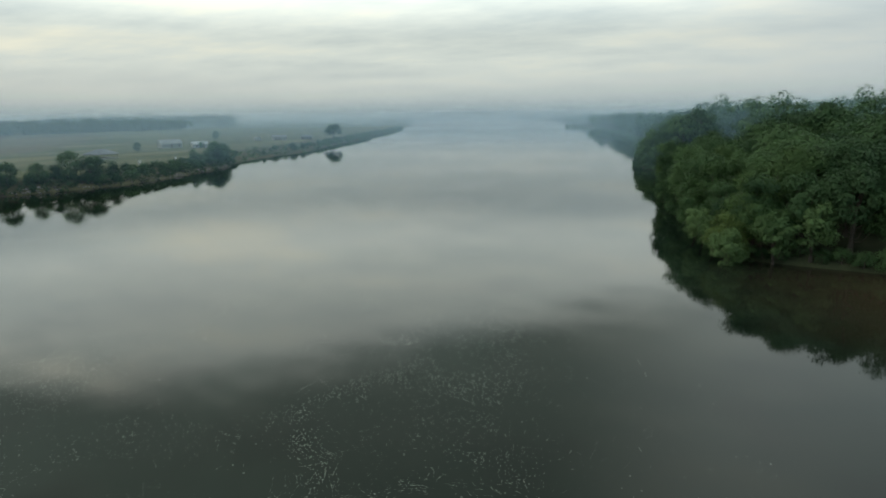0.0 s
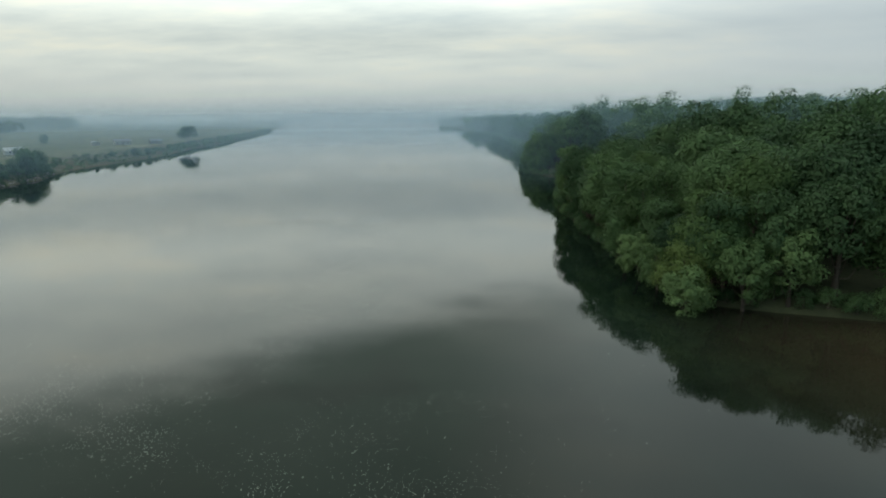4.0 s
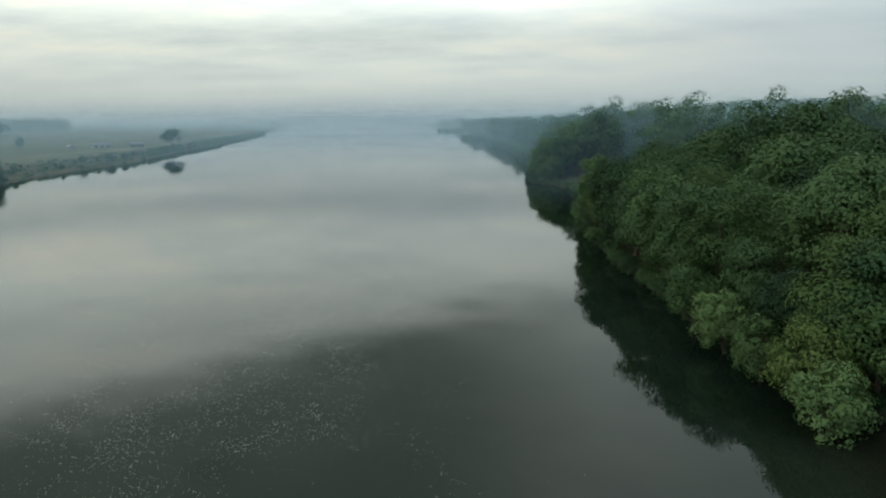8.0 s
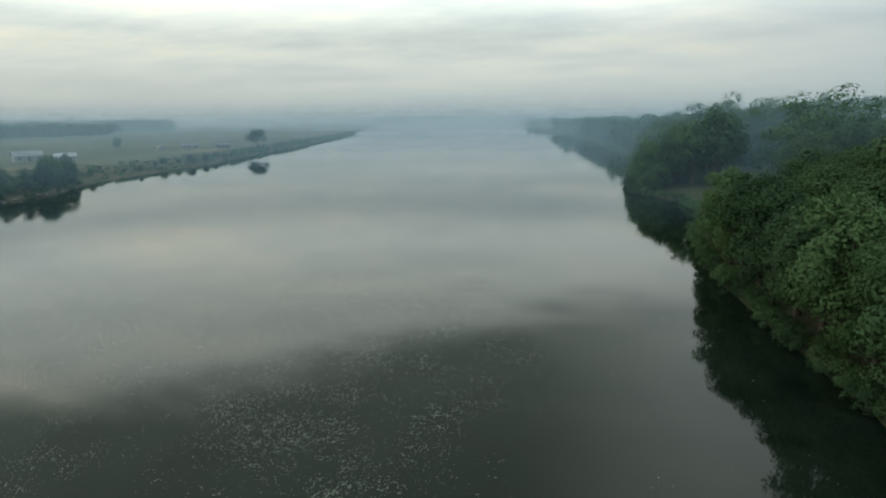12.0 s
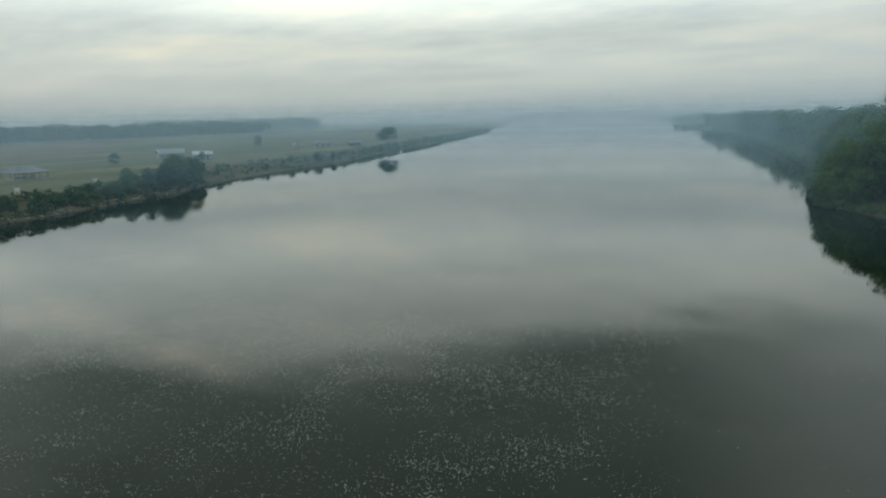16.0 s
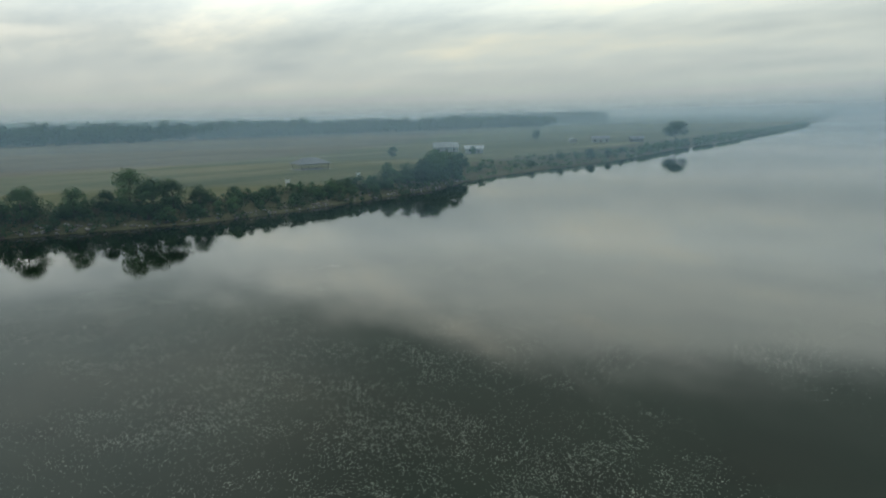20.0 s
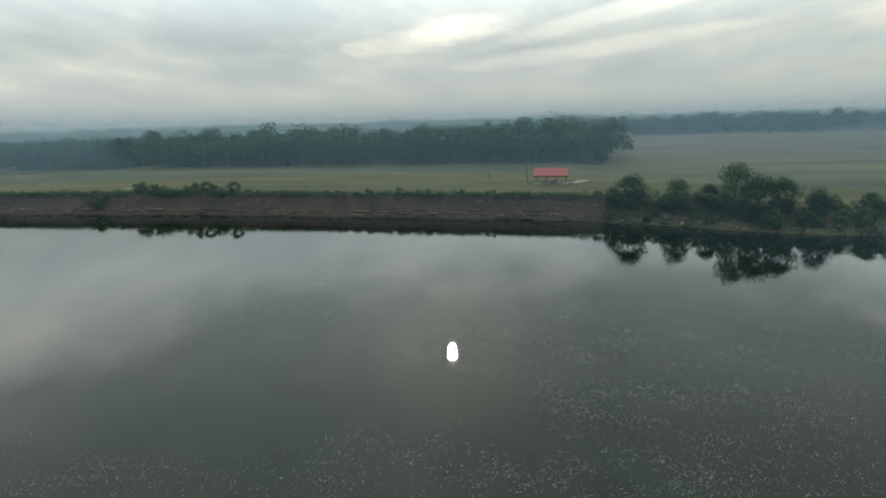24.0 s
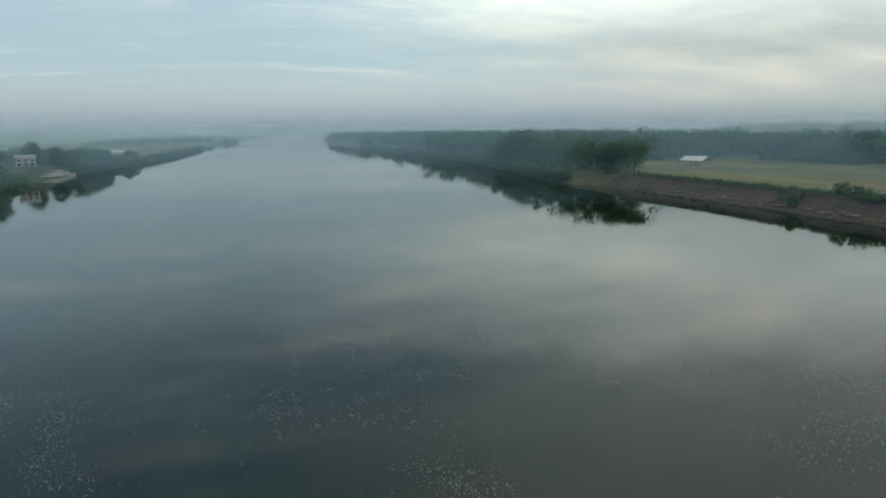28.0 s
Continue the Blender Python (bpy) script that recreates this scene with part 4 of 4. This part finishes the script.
river_house(164, 62, -73)
house("white_house", "white house half hidden by trees", 172, 92, -50, 10, 8, 3.2, 5.8, M_SHINGLE, M_WHITE)
house("white_cabin", "small white cabin on the far bank", 176, -236, -60, 14, 6, 3, 4.4, M_WHITE, M_WHITE, 2)
for i in range(3):
    ob = new("retaining_wall")
    part("wall_course", boxed(-0.4, -17 + i, -1.2, 0.4, 17 - i, 0.9, bevel=0.04), M_CONCRETE, ob)
    part("coping", boxed(-0.5, -17 + i, 0.904, 0.5, 17 - i, 1.05, bevel=0.02), M_CONCRETE, ob)
    ob.matrix_basis = pose(151.5 + i * 2.6, 58, 0.6 + i * 0.95, 0, 0, -18)
    tagged(ob, "stepped grey concrete retaining wall on the bank", "wall", "retaining walls")

ob = tagged(part("concrete_pad", boxed(-1.2, -2.6, -0.2, 1.2, 2.6, 0.08, bevel=0.02), M_CONCRETE, None), "pale concrete pad in the meadow", "slab")
ob.location = (-118, 307, ground_z(-118, 307))
ob = tagged(part("gravel_drive", prism([(-1.4, -5), (1.4, -5), (1.8, 0), (1.4, 5), (-1.4, 5), (-1.8, 0)], -0.2, 0.05), M_CONCRETE, None), "pale gravel drive beside the picnic shelter", "drive")
ob.matrix_basis = pose(-131, 451, ground_z(-131, 451), 0, 0, 65)


def notice_board(x, y, turn):
    """A white board on two posts with raised ends, facing the river."""
    ob = new("sign_board")
    part("panel", boxed(-0.03, -0.7, 1.1, 0.03, 0.7, 2.1, bevel=0.01), M_WHITE, ob)
    for k in (-0.62, 0.62):
        part("post", boxed(-0.13, k - 0.05, -0.3, -0.035, k + 0.05, 2.4), M_WHITE, ob)
    ob.matrix_basis = pose(x, y, ground_z(x, y), 0, 0, turn)
    return tagged(ob, "white river sign board on two posts", "sign", "river signs")


notice_board(-91, 533, -8)
notice_board(-92, 561, -12)


def utility_pole(x, y, height, label, arm=True):
    ob = new("utility_pole")
    v, f = tube([(0, 0, -0.5), (0, 0, height * 0.5), (0, 0, height)], [0.17, 0.14, 0.11], 8)
    part("pole", mesh_np("pole", v, f, [M_WOOD], smooth=True), None, ob)
    if arm:
        part("crossarm", boxed(-0.05, -0.9, height - 0.7, 0.05, 0.9, height - 0.58), M_WOOD, ob)
    ob.matrix_basis = pose(x, y, ground_z(x, y))
    return tagged(ob, label, "pole", "poles on the meadow")


for y in (298, 333, 367, 401, 435):
    utility_pole(-196, y, 8.0, "tall wooden utility pole before the wood")
utility_pole(-140, 422.5, 3.8, "short wooden post on the meadow", False)
utility_pole(-130.5, 435.5, 5.4, "thin wooden pole beside the picnic shelter", False)
utility_pole(-150, 190, 6.5, "thin wooden pole near the shelter", False)

# ---- rubble along the stony bank ----
def stone_mesh(seed):
    g = np.random.default_rng(seed)
    bm = bmesh.new()
    bmesh.ops.create_icosphere(bm, subdivisions=1, radius=0.5)
    for v in bm.verts:
        v.co *= g.uniform(0.7, 1.15)
        v.co.z *= 0.65
    me = bpy.data.meshes.new("stone")
    bm.to_mesh(me)
    bm.free()
    me.materials.append(M_ROCK)
    return me


STONES = [stone_mesh(i) for i in range(5)]
for i in range(290):
    y = rng.uniform(457, 606) if i < 220 else rng.uniform(573, 586)
    x = at_bank(abs(rng.normal(0, 2.2)) + 0.2 if i < 220 else rng.uniform(0.5, 9), y)
    ob = part("stone", STONES[i % 5], None, ground)
    ob.matrix_basis = pose(x, y, ground_z(x, y) + 0.05, rng.uniform(0, 30), 0, rng.uniform(0, 360)) @ Matrix.Diagonal((*(rng.uniform(0.5, 1.7) * np.array((1, 0.8, 0.8))), 1))

for i in range(260):
    y = rng.uniform(236, 455)
    d = rng.uniform(0.8, 3.8) if rng.random() < 0.7 else rng.uniform(4.4, 8.5)
    ob = part("clay_ledge", STONES[i % 5], None, ground)
    ob.matrix_basis = pose(at_bank(d, y), y, bank_height(y, d, -1) + 0.12, 0, 0, rng.uniform(-6, 6)) @ Matrix.Diagonal((rng.uniform(0.4, 1.4), rng.uniform(0.8, 4.5) * (1.0 if d < 4 else 0.5), rng.uniform(0.2, 0.55), 1))
    ob.material_slots[0].link, ob.material_slots[0].material = "OBJECT", M_LEDGE

# ---- floating scum and seed fluff on the water ----
def patchy(g, x, y, size):
    """Smooth random values in 0..1 over the plan, with patches of about that size."""
    n = 96
    table = g.random((n, n))
    u, v = x / size, y / size
    i, j = np.floor(u).astype(int), np.floor(v).astype(int)
    a, b = u - i, v - j
    a, b = a * a * (3 - 2 * a), b * b * (3 - 2 * b)
    i, j, k, m = i % n, j % n, (i + 1) % n, (j + 1) % n
    return (table[i, j] * (1 - a) + table[k, j] * a) * (1 - b) + (table[i, m] * (1 - a) + table[k, m] * a) * b


def floating(tries, seed):
    g = np.random.default_rng(seed)
    x, y = g.uniform(-30, 114, tries), g.uniform(286, 540, tries)
    h = np.random.default_rng(seed + 1)
    wx, wy = x + 8 * patchy(h, x, y, 11), y + 8 * patchy(h, x, y, 10)
    broad = 0.6 * patchy(h, wx, wy * 0.7, 17) + 0.4 * patchy(h, wx, wy, 7)
    f = 0.45 * patchy(h, wx, wy * 0.8, 4) + 0.3 * patchy(h, x, y, 1.4) + 0.25 * patchy(h, x, y, 0.45)
    zone = np.clip((98 - x) / 18, 0.04, 1) * (0.55 + 0.3 * np.clip((y - 385) / 55, 0, 1))
    chance = np.clip((broad - 0.36) * 3.2, 0.0, 1) * np.clip((f - 0.34) * 2.4, 0.08, 1) * zone
    keep = (g.random(tries) < chance) & (((x - 58) / 84) ** 2 + ((y - 410) / 126) ** 2 < 1) & (x < np.interp(y, *zip(*EAST)) - 7)
    c = np.stack([x[keep], y[keep]], 1)
    n = len(c)
    a, s = g.uniform(0, 6.28, n), g.uniform(0.019, 0.036, n) * g.choice((1, 1, 1, 1, 1.7), n)
    ring = np.array((0.0, 2.0, 4.2))
    v = np.stack([np.stack([c[:, 0] + s * np.cos(a + r), c[:, 1] + s * np.sin(a + r) * 0.7, np.full(n, 0.006)], 1) for r in ring], 1)
    return mesh_np("floating_scum", v.reshape(-1, 3), np.arange(n * 3).reshape(-1, 3), [M_FOAM])


tagged(new("floating_scum", floating(2300000, 21)), "pale specks of scum and seed fluff drifting on the river", "debris", kind="stuff")
